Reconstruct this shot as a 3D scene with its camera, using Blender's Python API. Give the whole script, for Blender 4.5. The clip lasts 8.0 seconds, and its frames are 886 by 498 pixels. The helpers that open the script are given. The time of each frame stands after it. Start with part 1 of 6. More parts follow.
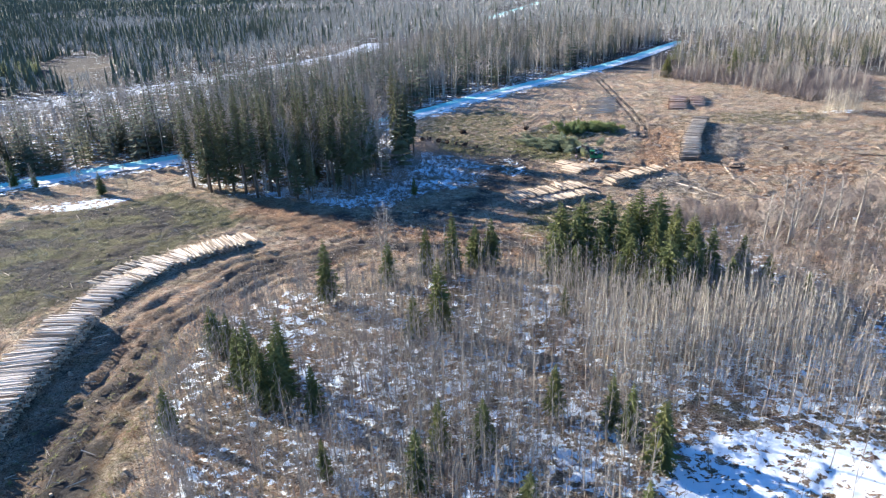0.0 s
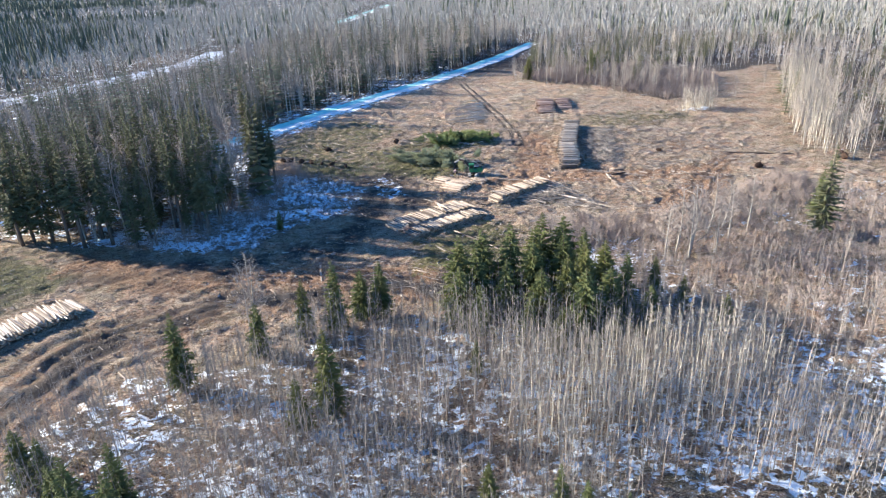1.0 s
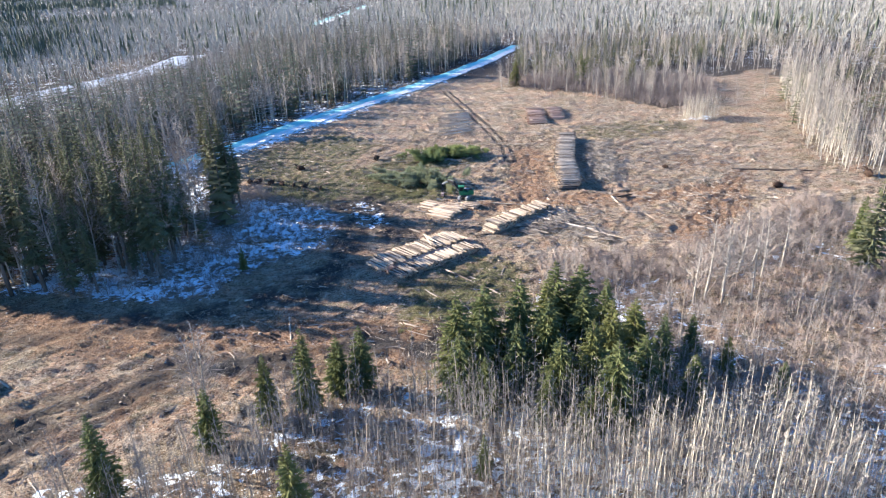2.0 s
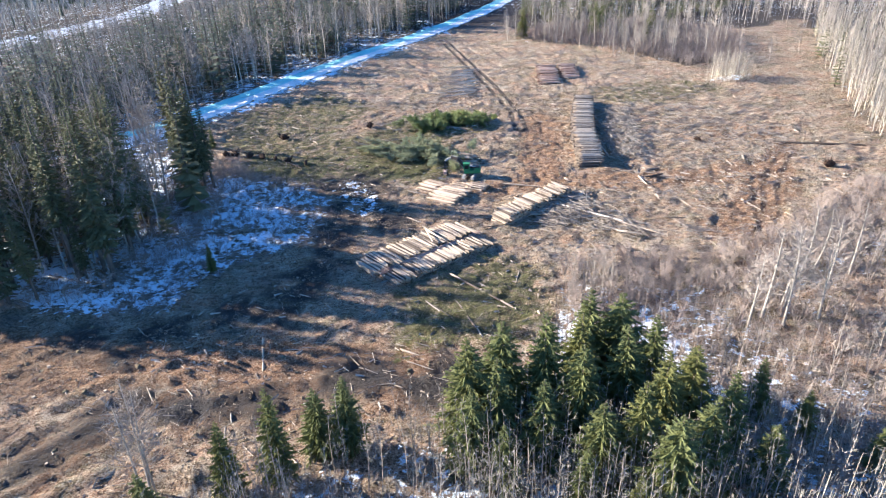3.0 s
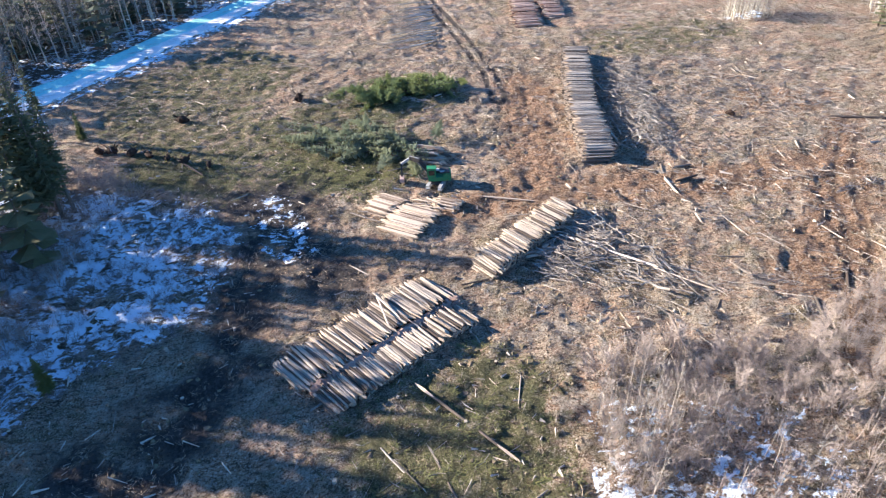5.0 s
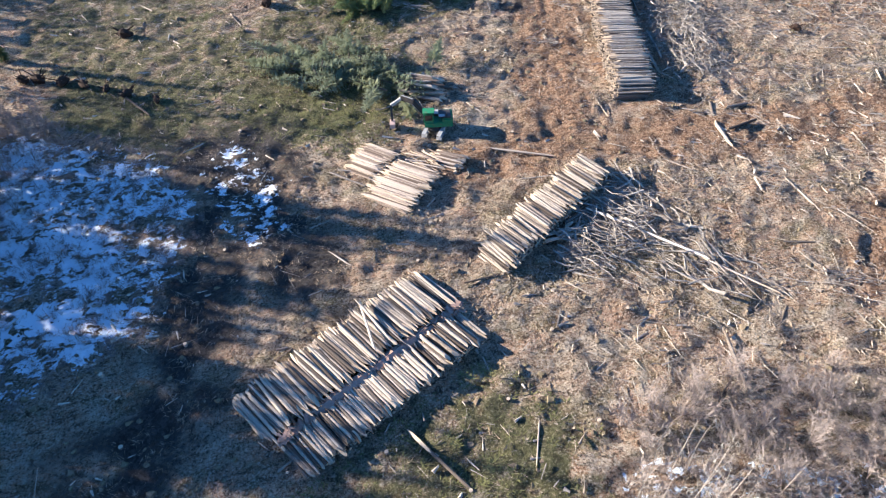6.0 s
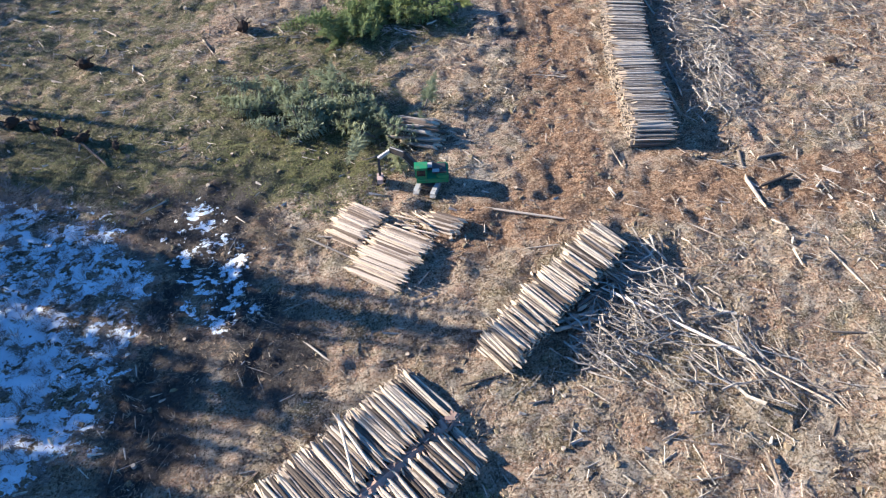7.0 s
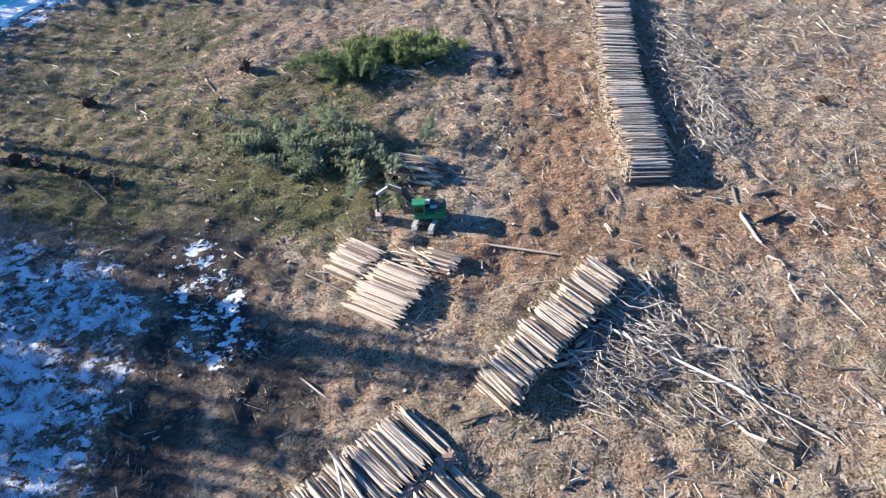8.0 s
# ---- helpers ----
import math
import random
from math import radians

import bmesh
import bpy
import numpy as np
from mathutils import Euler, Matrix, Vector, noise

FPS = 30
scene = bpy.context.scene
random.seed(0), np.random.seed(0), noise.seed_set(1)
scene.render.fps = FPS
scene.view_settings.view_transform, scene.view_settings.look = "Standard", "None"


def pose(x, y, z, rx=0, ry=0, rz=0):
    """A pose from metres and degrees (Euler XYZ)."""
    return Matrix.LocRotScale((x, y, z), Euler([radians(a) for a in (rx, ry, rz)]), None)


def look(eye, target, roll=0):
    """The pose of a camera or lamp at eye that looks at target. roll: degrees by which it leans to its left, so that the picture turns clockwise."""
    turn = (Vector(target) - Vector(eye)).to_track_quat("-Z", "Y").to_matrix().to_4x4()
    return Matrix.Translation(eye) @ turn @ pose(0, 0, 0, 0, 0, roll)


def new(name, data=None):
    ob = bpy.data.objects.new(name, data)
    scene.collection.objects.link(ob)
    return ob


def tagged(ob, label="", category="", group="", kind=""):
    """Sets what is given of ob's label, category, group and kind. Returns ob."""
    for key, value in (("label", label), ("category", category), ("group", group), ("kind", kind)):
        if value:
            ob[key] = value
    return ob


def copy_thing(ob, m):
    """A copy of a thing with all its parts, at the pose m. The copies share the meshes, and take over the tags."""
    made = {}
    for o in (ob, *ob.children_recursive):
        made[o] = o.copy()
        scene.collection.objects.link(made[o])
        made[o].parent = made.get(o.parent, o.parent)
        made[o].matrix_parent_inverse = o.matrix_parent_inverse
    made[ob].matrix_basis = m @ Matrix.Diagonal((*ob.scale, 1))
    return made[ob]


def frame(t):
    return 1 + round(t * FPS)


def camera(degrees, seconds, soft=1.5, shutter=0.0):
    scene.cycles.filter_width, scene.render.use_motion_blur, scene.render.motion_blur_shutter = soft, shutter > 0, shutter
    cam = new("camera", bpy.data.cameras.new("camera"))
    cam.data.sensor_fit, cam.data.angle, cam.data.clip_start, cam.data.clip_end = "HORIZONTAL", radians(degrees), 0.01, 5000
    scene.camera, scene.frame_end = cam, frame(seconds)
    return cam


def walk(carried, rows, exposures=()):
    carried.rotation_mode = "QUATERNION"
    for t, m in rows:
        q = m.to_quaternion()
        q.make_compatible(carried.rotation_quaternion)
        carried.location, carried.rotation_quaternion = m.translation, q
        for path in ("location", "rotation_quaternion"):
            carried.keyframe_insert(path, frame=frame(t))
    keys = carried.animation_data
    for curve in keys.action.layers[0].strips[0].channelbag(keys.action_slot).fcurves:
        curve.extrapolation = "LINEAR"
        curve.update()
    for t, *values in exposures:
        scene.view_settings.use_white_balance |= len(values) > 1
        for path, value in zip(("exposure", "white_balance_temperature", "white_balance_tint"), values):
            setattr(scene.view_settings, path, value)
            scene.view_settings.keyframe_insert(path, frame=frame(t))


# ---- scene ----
cam = camera(68.8, 8.0, 1.2)
METRES, EYE, TILT, LEAN, TURN = 143.0, 54.2, 0.0, 0.0, 0.0
ROWS = [
    (0.0, 0.0, 0.0, 0.0, -0.97, -23.06, 2.27),
    (0.1, -0.0013, 0.0138, -0.0001, -3.4, -23.2, 2.3),
    (0.2, -0.0027, 0.0275, -0.0002, -8.43, -23.36, 2.36),
    (0.5, -0.0068, 0.0706, -0.0004, -9.01, -23.31, 2.36),
    (0.6, -0.0073, 0.0846, -0.0006, -13.0, -23.33, 2.35),
    (1.0, -0.0076, 0.1407, -0.0015, -13.61, -23.37, 2.33),
    (1.5, 0.0005, 0.2149, -0.0032, -15.01, -23.28, 2.28),
    (1.7, 0.0053, 0.2434, -0.0032, -15.5, -23.3, 2.25),
    (2.8, 0.0408, 0.4056, -0.003, -15.6, -26.1, 2.05),
    (3.0, 0.0478, 0.4352, -0.0032, -15.64, -28.04, 2.0),
    (3.5, 0.0669, 0.5094, -0.005, -15.95, -27.98, 1.95),
    (3.8, 0.0784, 0.5536, -0.0057, -16.1, -28.0, 1.93),
    (3.9, 0.0822, 0.5683, -0.006, -19.4, -28.05, 1.92),
    (4.0, 0.0861, 0.583, -0.0062, -19.65, -28.08, 1.91),
    (4.5, 0.1088, 0.6569, -0.009, -19.69, -30.81, 1.87),
    (5.0, 0.1322, 0.7287, -0.0101, -19.73, -35.75, 1.8),
    (5.2, 0.1425, 0.7585, -0.011, -19.72, -37.2, 1.79),
    (6.3, 0.1986, 0.9131, -0.0144, -19.73, -49.0, 1.72),
    (6.5, 0.2084, 0.9386, -0.0151, -19.73, -48.81, 1.72),
    (7.0, 0.2193, 0.9626, -0.0167, -19.81, -48.64, 1.65),
    (7.5, 0.2194, 0.9603, -0.0162, -19.89, -45.27, 1.58),
    (8.0, 0.2194, 0.9611, -0.0157, -19.86, -45.43, 1.5),
]
walk(cam, [(t, pose(0, 0, EYE, TILT, LEAN, TURN) @ pose(METRES * x, METRES * y, METRES * z, 90 + pitch, roll, yaw)) for t, x, y, z, yaw, pitch, roll in ROWS], [(0.0, 1.93, 5890, 8), (1.5, 1.96, 5900, 10), (2.8, 2.10, 5890, 11), (4.0, 2.04, 5880, 11), (5.0, 1.97, 5890, 12), (8.0, 1.82, 5720, 8)])

# ---- light ----
SUN_FROM = Vector((-0.85, 0.527, 0)).normalized()
SUN_UP = 19.6
sun = new("sun", bpy.data.lights.new("sun", "SUN"))
sun.data.energy, sun.data.angle, sun.data.color = 5.0, radians(0.6), (1.0, 0.865, 0.69)
far_sun = SUN_FROM * math.cos(radians(SUN_UP)) + Vector((0, 0, math.sin(radians(SUN_UP))))
sun.matrix_world = look(far_sun * 300, (0, 0, 0))
world = bpy.data.worlds.new("sky")
scene.world = world
world.use_nodes = True
sky = world.node_tree.nodes.new("ShaderNodeTexSky")
sky.sky_type, sky.sun_disc = "NISHITA", False
sky.ozone_density, sky.dust_density, sky.air_density = 10.0, 0.2, 1.3
sky.sun_elevation, sky.sun_rotation = radians(SUN_UP), math.atan2(SUN_FROM.x, SUN_FROM.y)
world.node_tree.links.new(sky.outputs[0], world.node_tree.nodes["Background"].inputs[0])
world.node_tree.nodes["Background"].inputs[1].default_value = 0.080


# ---- materials ----
class Nodes:
    """A small hand for writing node materials."""

    def __init__(self, name, rough=0.9, metal=0.0, spec=0.3):
        self.mat = bpy.data.materials.new(name)
        self.mat.use_nodes = True
        self.tree = self.mat.node_tree
        self.bsdf = self.tree.nodes["Principled BSDF"]
        self.bsdf.inputs["Roughness"].default_value = rough
        self.bsdf.inputs["Metallic"].default_value = metal
        self.bsdf.inputs["Specular IOR Level"].default_value = spec

    def put(self, socket, value):
        if isinstance(value, (int, float)):
            socket.default_value = value
        elif isinstance(value, tuple):
            socket.default_value = (*value, 1.0) if len(value) == 3 and socket.type == "RGBA" else value
        elif value is not None:
            self.tree.links.new(value, socket)

    def pos(self):
        return self.tree.nodes.new("ShaderNodeNewGeometry").outputs["Position"]

    def obj(self):
        return self.tree.nodes.new("ShaderNodeTexCoord").outputs["Object"]

    def island(self):
        return self.tree.nodes.new("ShaderNodeNewGeometry").outputs["Random Per Island"]

    def rand(self):
        return self.tree.nodes.new("ShaderNodeObjectInfo").outputs["Random"]

    def attr(self, name):
        n = self.tree.nodes.new("ShaderNodeAttribute")
        n.attribute_name = name
        return n.outputs["Fac"]

    def scaled(self, vec, x, y, z):
        n = self.tree.nodes.new("ShaderNodeMapping")
        self.put(n.inputs["Vector"], vec)
        n.inputs["Scale"].default_value = (x, y, z)
        return n.outputs[0]

    def turned(self, vec, angle, x, y, z):
        n = self.tree.nodes.new("ShaderNodeMapping")
        self.put(n.inputs["Vector"], vec)
        n.inputs["Rotation"].default_value = (0, 0, radians(angle))
        n.inputs["Scale"].default_value = (x, y, z)
        return n.outputs[0]

    def noise(self, vec, scale, detail=4.0, rough=0.6, bend=0.0):
        n = self.tree.nodes.new("ShaderNodeTexNoise")
        self.put(n.inputs["Vector"], vec)
        n.inputs["Scale"].default_value = scale
        n.inputs["Detail"].default_value = detail
        n.inputs["Roughness"].default_value = rough
        n.inputs["Distortion"].default_value = bend
        return n.outputs["Fac"]

    def ramp(self, fac, low, high, a=0.0, b=1.0):
        n = self.tree.nodes.new("ShaderNodeMapRange")
        n.interpolation_type = "SMOOTHSTEP"
        self.put(n.inputs[0], fac)
        for i, v in enumerate((low, high, a, b)):
            n.inputs[1 + i].default_value = v
        return n.outputs[0]

    def math(self, op, a, b):
        n = self.tree.nodes.new("ShaderNodeMath")
        n.operation = op
        self.put(n.inputs[0], a), self.put(n.inputs[1], b)
        return n.outputs[0]

    def mix(self, fac, a, b, mode="MIX"):
        n = self.tree.nodes.new("ShaderNodeMix")
        n.data_type, n.blend_type = "RGBA", mode
        self.put(n.inputs[0], fac), self.put(n.inputs[6], a), self.put(n.inputs[7], b)
        return n.outputs[2]

    def done(self, colour, bump=None, strength=0.5, distance=0.1, rough=None):
        self.put(self.bsdf.inputs["Base Color"], colour)
        self.put(self.bsdf.inputs["Roughness"], rough)
        if bump is not None:
            n = self.tree.nodes.new("ShaderNodeBump")
            n.inputs["Strength"].default_value = strength
            n.inputs["Distance"].default_value = distance
            self.put(n.inputs["Height"], bump)
            self.put(self.bsdf.inputs["Normal"], n.outputs[0])
        return self.mat


def ground_material():
    n = Nodes("forest_ground", 0.95, 0, 0.15)
    p = n.pos()
    big, mid = n.noise(p, 0.06, 5), n.noise(p, 0.45, 5, 0.65)
    fine, grit = n.noise(p, 2.3, 6, 0.78), n.noise(p, 9.0, 3, 0.7)
    straw = n.noise(n.turned(p, 35, 1.0, 2.6, 1.0), 2.0, 6, 0.78, 1.2)
    straw2 = n.noise(n.turned(p, -50, 1.0, 3.0, 1.0), 1.7, 6, 0.78, 1.4)
    litter = n.mix(n.ramp(mid, 0.35, 0.65), (0.31, 0.21, 0.138), (0.63, 0.475, 0.335))
    litter = n.mix(n.ramp(n.noise(p, 0.13, 4), 0.40, 0.60, 0, 0.8), litter, (0.49, 0.285, 0.175))
    litter = n.mix(n.ramp(n.noise(p, 0.09, 5, 0.6), 0.5, 0.62, 0, 0.5), litter, (0.20, 0.185, 0.10))
    litter = n.mix(n.ramp(straw, 0.53, 0.60), litter, (0.76, 0.645, 0.48))
    litter = n.mix(n.ramp(straw2, 0.55, 0.61, 0, 0.85), litter, (0.54, 0.44, 0.32))
    litter = n.mix(n.ramp(fine, 0.44, 0.39, 0, 0.85), litter, (0.07, 0.05, 0.036))
    blot = n.noise(n.turned(p, 20, 1.0, 1.5, 1.0), 0.85, 4, 0.62, 0.6)
    litter = n.mix(n.ramp(blot, 0.49, 0.38, 0, 0.85), litter, (0.10, 0.068, 0.046))
    litter = n.mix(n.ramp(blot, 0.54, 0.64, 0, 0.6), litter, (0.70, 0.57, 0.41))
    tone = n.noise(p, 0.27, 5, 0.7, 0.5)
    litter = n.mix(n.ramp(tone, 0.53, 0.62, 0, 0.4), litter, (0.54, 0.335, 0.225))
    litter = n.mix(n.ramp(tone, 0.46, 0.38, 0, 0.55), litter, (0.70, 0.60, 0.46))
    moss = n.ramp(n.noise(n.turned(p, -20, 0.6, 1.0, 1.0), 0.22, 6, 0.7, 0.8), 0.50, 0.60, 0, 0.55)
    litter = n.mix(moss, litter, n.mix(n.ramp(fine, 0.4, 0.6), (0.075, 0.072, 0.03), (0.27, 0.235, 0.12)))
    speck = n.noise(p, 4.6, 4, 0.8)
    litter = n.mix(n.ramp(speck, 0.56, 0.60, 0, 0.85), litter, (0.78, 0.69, 0.55))
    litter = n.mix(n.ramp(speck, 0.455, 0.41, 0, 0.9), litter, (0.055, 0.04, 0.03))
    green = n.mix(n.ramp(fine, 0.35, 0.65), (0.055, 0.058, 0.025), (0.19, 0.18, 0.085))
    green = n.mix(n.ramp(blot, 0.47, 0.36, 0, 0.6), green, (0.06, 0.05, 0.03))
    green = n.mix(n.ramp(straw, 0.56, 0.66, 0, 0.8), green, (0.38, 0.33, 0.19))
    green = n.mix(n.ramp(speck, 0.58, 0.62, 0, 0.7), green, (0.50, 0.45, 0.30))
    gmask = n.ramp(n.math("ADD", n.attr("green"), n.math("MULTIPLY", n.math("SUBTRACT", mid, 0.5), 1.5)), 0.35, 0.75)
    col = n.mix(gmask, litter, green)
    mud = n.mix(n.ramp(fine, 0.40, 0.62), (0.16, 0.082, 0.046), (0.51, 0.305, 0.175))
    mud = n.mix(n.ramp(blot, 0.46, 0.36, 0, 0.65), mud, (0.12, 0.062, 0.038))
    mud = n.mix(n.ramp(blot, 0.55, 0.64, 0, 0.5), mud, (0.61, 0.39, 0.24))
    mud = n.mix(n.ramp(straw2, 0.58, 0.68, 0, 0.7), mud, (0.50, 0.34, 0.22))
    mud = n.mix(n.ramp(speck, 0.57, 0.61, 0, 0.75), mud, (0.66, 0.54, 0.40))
    mud = n.mix(n.ramp(speck, 0.43, 0.39, 0, 0.8), mud, (0.07, 0.042, 0.028))
    mmask = n.ramp(n.math("ADD", n.attr("mud"), n.math("MULTIPLY", n.math("SUBTRACT", n.math("ADD", n.math("MULTIPLY", n.noise(p, 0.16, 4), 0.5), n.math("MULTIPLY", mid, 0.5)), 0.5), 3.2)), 0.25, 0.85, 0, 0.9)
    col = n.mix(mmask, col, mud)
    # near-black tone: dark soil in ruts and tracks, plus shade painted by the west wood
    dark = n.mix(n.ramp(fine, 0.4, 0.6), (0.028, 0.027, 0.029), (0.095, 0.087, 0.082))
    soil_shade_mask = n.ramp(n.math("ADD", n.attr("soil"), n.math("MULTIPLY", n.math("SUBTRACT", fine, 0.5), 0.9)), 0.35, 0.7)
    col = n.mix(soil_shade_mask, col, dark)
    col = n.mix(n.ramp(big, 0.3, 0.7, 0.0, 0.2), col, (0.20, 0.14, 0.09))
    wide = n.noise(p, 0.14, 4, 0.6)
    patch = n.math("ADD", n.math("ADD", n.math("MULTIPLY", n.math("SUBTRACT", wide, 0.5), 1.8), n.math("MULTIPLY", n.math("SUBTRACT", mid, 0.5), 3.2)), n.math("ADD", n.math("MULTIPLY", n.math("SUBTRACT", blot, 0.5), 3.4), n.math("MULTIPLY", n.math("SUBTRACT", fine, 0.5), 1.7)))
    smask = n.ramp(n.math("ADD", n.attr("snow"), patch), 0.5, 0.58)
    smask = n.math("MULTIPLY", smask, n.ramp(n.attr("snow"), -0.6, -0.1))
    snow = n.mix(n.ramp(grit, 0.3, 0.7), (0.80, 0.87, 0.95), (0.93, 0.96, 0.98))
    col = n.mix(smask, col, snow)
    h = n.math("ADD", n.math("MULTIPLY", fine, 1.0), n.math("MULTIPLY", straw, 0.7))
    h = n.math("ADD", h, n.math("MULTIPLY", grit, 0.3))
    h = n.math("MULTIPLY", h, n.math("SUBTRACT", 1.0, n.math("MULTIPLY", smask, 0.75)))
    return n.done(col, h, 1.0, 1.1)


def snow_road_material(name, low, high, rut, bare, pale=None):
    """Packed snow with dirty ruts; pale is the sunlit snow colour painted along the clearing's side."""
    n = Nodes(name, 0.75, 0, 0.35)
    p = n.pos()
    along = n.turned(p, -47, 0.10, 1.5, 1.0)
    streak, fine, mid = n.noise(along, 0.9, 4, 0.6), n.noise(p, 2.2, 5, 0.7), n.noise(p, 0.35, 5, 0.65)
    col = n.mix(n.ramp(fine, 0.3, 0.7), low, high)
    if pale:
        sun_lane = n.math("ADD", n.attr("sun_lane"), n.math("MULTIPLY", n.math("SUBTRACT", n.math("ADD", n.math("MULTIPLY", streak, 0.6), n.math("MULTIPLY", mid, 0.4)), 0.5), 0.9))
        col = n.mix(n.ramp(sun_lane, 0.44, 0.56), col, n.mix(n.ramp(fine, 0.35, 0.65), (pale[0] * 0.8, pale[1] * 0.79, pale[2] * 0.77), pale))
    dirt = n.mix(n.ramp(fine, 0.4, 0.6), (0.22, 0.17, 0.12), (0.60, 0.55, 0.48))
    col = n.mix(n.ramp(n.math("ADD", n.attr("rut"), n.math("MULTIPLY", n.math("SUBTRACT", streak, 0.5), 3.0)), 0.45, 0.8, 0, rut), col, dirt)
    edge = n.ramp(n.math("ADD", n.attr("edge"), n.math("MULTIPLY", n.math("SUBTRACT", mid, 0.5), 3.4)), bare, bare + 0.25)
    col = n.mix(edge, col, n.mix(fine, (0.11, 0.085, 0.05), (0.30, 0.23, 0.15)))
    return n.done(col, fine, 0.6, 0.25)


def two_tone(name, a, b, c, scale=3.0, rough=0.9, bump=0.5, stretch=(1, 1, 1), spec=0.2, own="rand"):
    """A rough natural surface: two colours in grain, a third by piece."""
    n = Nodes(name, rough, 0, spec)
    p = n.scaled(n.obj(), *stretch)
    f, g = n.noise(p, scale, 5, 0.65), n.noise(p, scale * 5, 3, 0.7)
    col = n.mix(n.ramp(f, 0.3, 0.7), a, b)
    pick = n.rand() if own == "rand" else n.island()
    col = n.mix(n.ramp(pick, 0.0, 1.0, 0.0, 0.75), col, c)
    col = n.mix(n.ramp(g, 0.62, 0.45, 0, 0.35), col, (a[0] * 0.4, a[1] * 0.4, a[2] * 0.4))
    return n.done(col, n.math("ADD", f, n.math("MULTIPLY", g, 0.5)), bump, 0.05)


def needle_material(name, a, b, c):
    n = Nodes(name, 0.75, 0, 0.25)
    p = n.obj()
    f = n.noise(p, 1.2, 4, 0.7)
    col = n.mix(n.ramp(f, 0.3, 0.7), a, b)
    col = n.mix(n.ramp(n.island(), 0, 1, 0, 0.7), col, c)
    col = n.mix(n.ramp(n.rand(), 0.55, 1.0, 0, 0.45), col, (c[0] * 1.25, c[1] * 1.05, c[2] * 0.8))
    n.done(col)
    thin, both = n.tree.nodes.new("ShaderNodeBsdfTranslucent"), n.tree.nodes.new("ShaderNodeMixShader")
    n.put(thin.inputs["Color"], n.mix(0.5, col, c))
    both.inputs[0].default_value = 0.34
    n.put(both.inputs[1], n.bsdf.outputs[0]), n.put(both.inputs[2], thin.outputs[0])
    n.put(n.tree.nodes["Material Output"].inputs["Surface"], both.outputs[0])
    return n.mat


def log_material(name, bark1, bark2, wood):
    n = Nodes(name, 0.85, 0, 0.25)
    p = n.obj()
    own = n.math("FRACT", n.math("ADD", n.math("MULTIPLY", n.rand(), 7.31), n.island()), 0.0)
    f = n.noise(n.scaled(p, 1, 1, 2.5), 7, 4, 0.7)
    flake = n.noise(n.scaled(p, 1, 1, 5.0), 1.6, 5, 0.75)
    col = n.mix(n.ramp(f, 0.35, 0.65), bark1, bark2)
    worn = n.math("ADD", flake, n.math("MULTIPLY", n.math("SUBTRACT", own, 0.5), 0.7))
    col = n.mix(n.ramp(worn, 0.42, 0.66, 0, 0.9), col, wood)
    col = n.mix(n.ramp(own, 0.5, 0.1, 0, 0.9), col, (bark1[0] * 0.45, bark1[1] * 0.42, bark1[2] * 0.4))
    return n.done(col, n.math("ADD", f, flake), 0.8, 0.06)


def painted(name, colour, rough=0.45, metal=0.0, dirt=(0.16, 0.11, 0.07), amount=0.55):
    n = Nodes(name, rough, metal, 0.4)
    p = n.obj()
    f, g = n.noise(p, 1.7, 5, 0.65), n.noise(p, 14, 3)
    col = n.mix(n.ramp(g, 0.3, 0.7, 0, 0.2), colour, (colour[0] * 0.6, colour[1] * 0.6, colour[2] * 0.6))
    col = n.mix(n.ramp(f, 0.5, 0.72, 0, amount), col, dirt)
    return n.done(col, g, 0.15, 0.02, n.ramp(f, 0.3, 0.8, rough, 0.85))


M_GROUND = ground_material()
# teal puts the trees' shade into the snow colour, cream the sunlit side
M_ROAD = snow_road_material("packed_sun_shade_snow", (0.25, 0.64, 0.60), (0.47, 0.83, 0.76), 0.45, 0.5, (0.93, 0.91, 0.86))
# snow of the open strip greyed, with the woods' shade in its colour
M_STRIP = snow_road_material("patchy_shaded_snow", (0.42, 0.46, 0.50), (0.62, 0.66, 0.71), 0.75, 0.22)
M_SPRUCE_BARK = two_tone("spruce_bark", (0.13, 0.10, 0.08), (0.24, 0.19, 0.15), (0.20, 0.17, 0.14))
M_ASPEN_BARK = two_tone("aspen_bark", (0.36, 0.33, 0.28), (0.58, 0.54, 0.48), (0.47, 0.425, 0.36), 2.0, own="island")
M_TWIG = two_tone("bare_twigs", (0.29, 0.25, 0.215), (0.47, 0.415, 0.36), (0.40, 0.34, 0.285), 2.0, own="island")
M_YOUNG_TWIG = two_tone("young_twigs", (0.235, 0.215, 0.19), (0.43, 0.40, 0.355), (0.36, 0.325, 0.28), 2.0, own="island")
M_BUSH = two_tone("bush_twigs", (0.27, 0.22, 0.19), (0.47, 0.395, 0.345), (0.40, 0.32, 0.27), 2.0, own="island")
M_BRUSH = two_tone("brown_brush", (0.19, 0.155, 0.14), (0.35, 0.295, 0.265), (0.29, 0.235, 0.21), 2.0, own="island")
M_NEEDLE = needle_material("spruce_needles", (0.08, 0.10, 0.04), (0.21, 0.225, 0.08), (0.165, 0.18, 0.068))
M_NEEDLE_PALE = needle_material("pale_spruce_needles", (0.095, 0.105, 0.055), (0.20, 0.205, 0.105), (0.17, 0.17, 0.095))
M_SLASH_GREEN = needle_material("cut_boughs", (0.16, 0.19, 0.115), (0.36, 0.385, 0.245), (0.285, 0.31, 0.20))
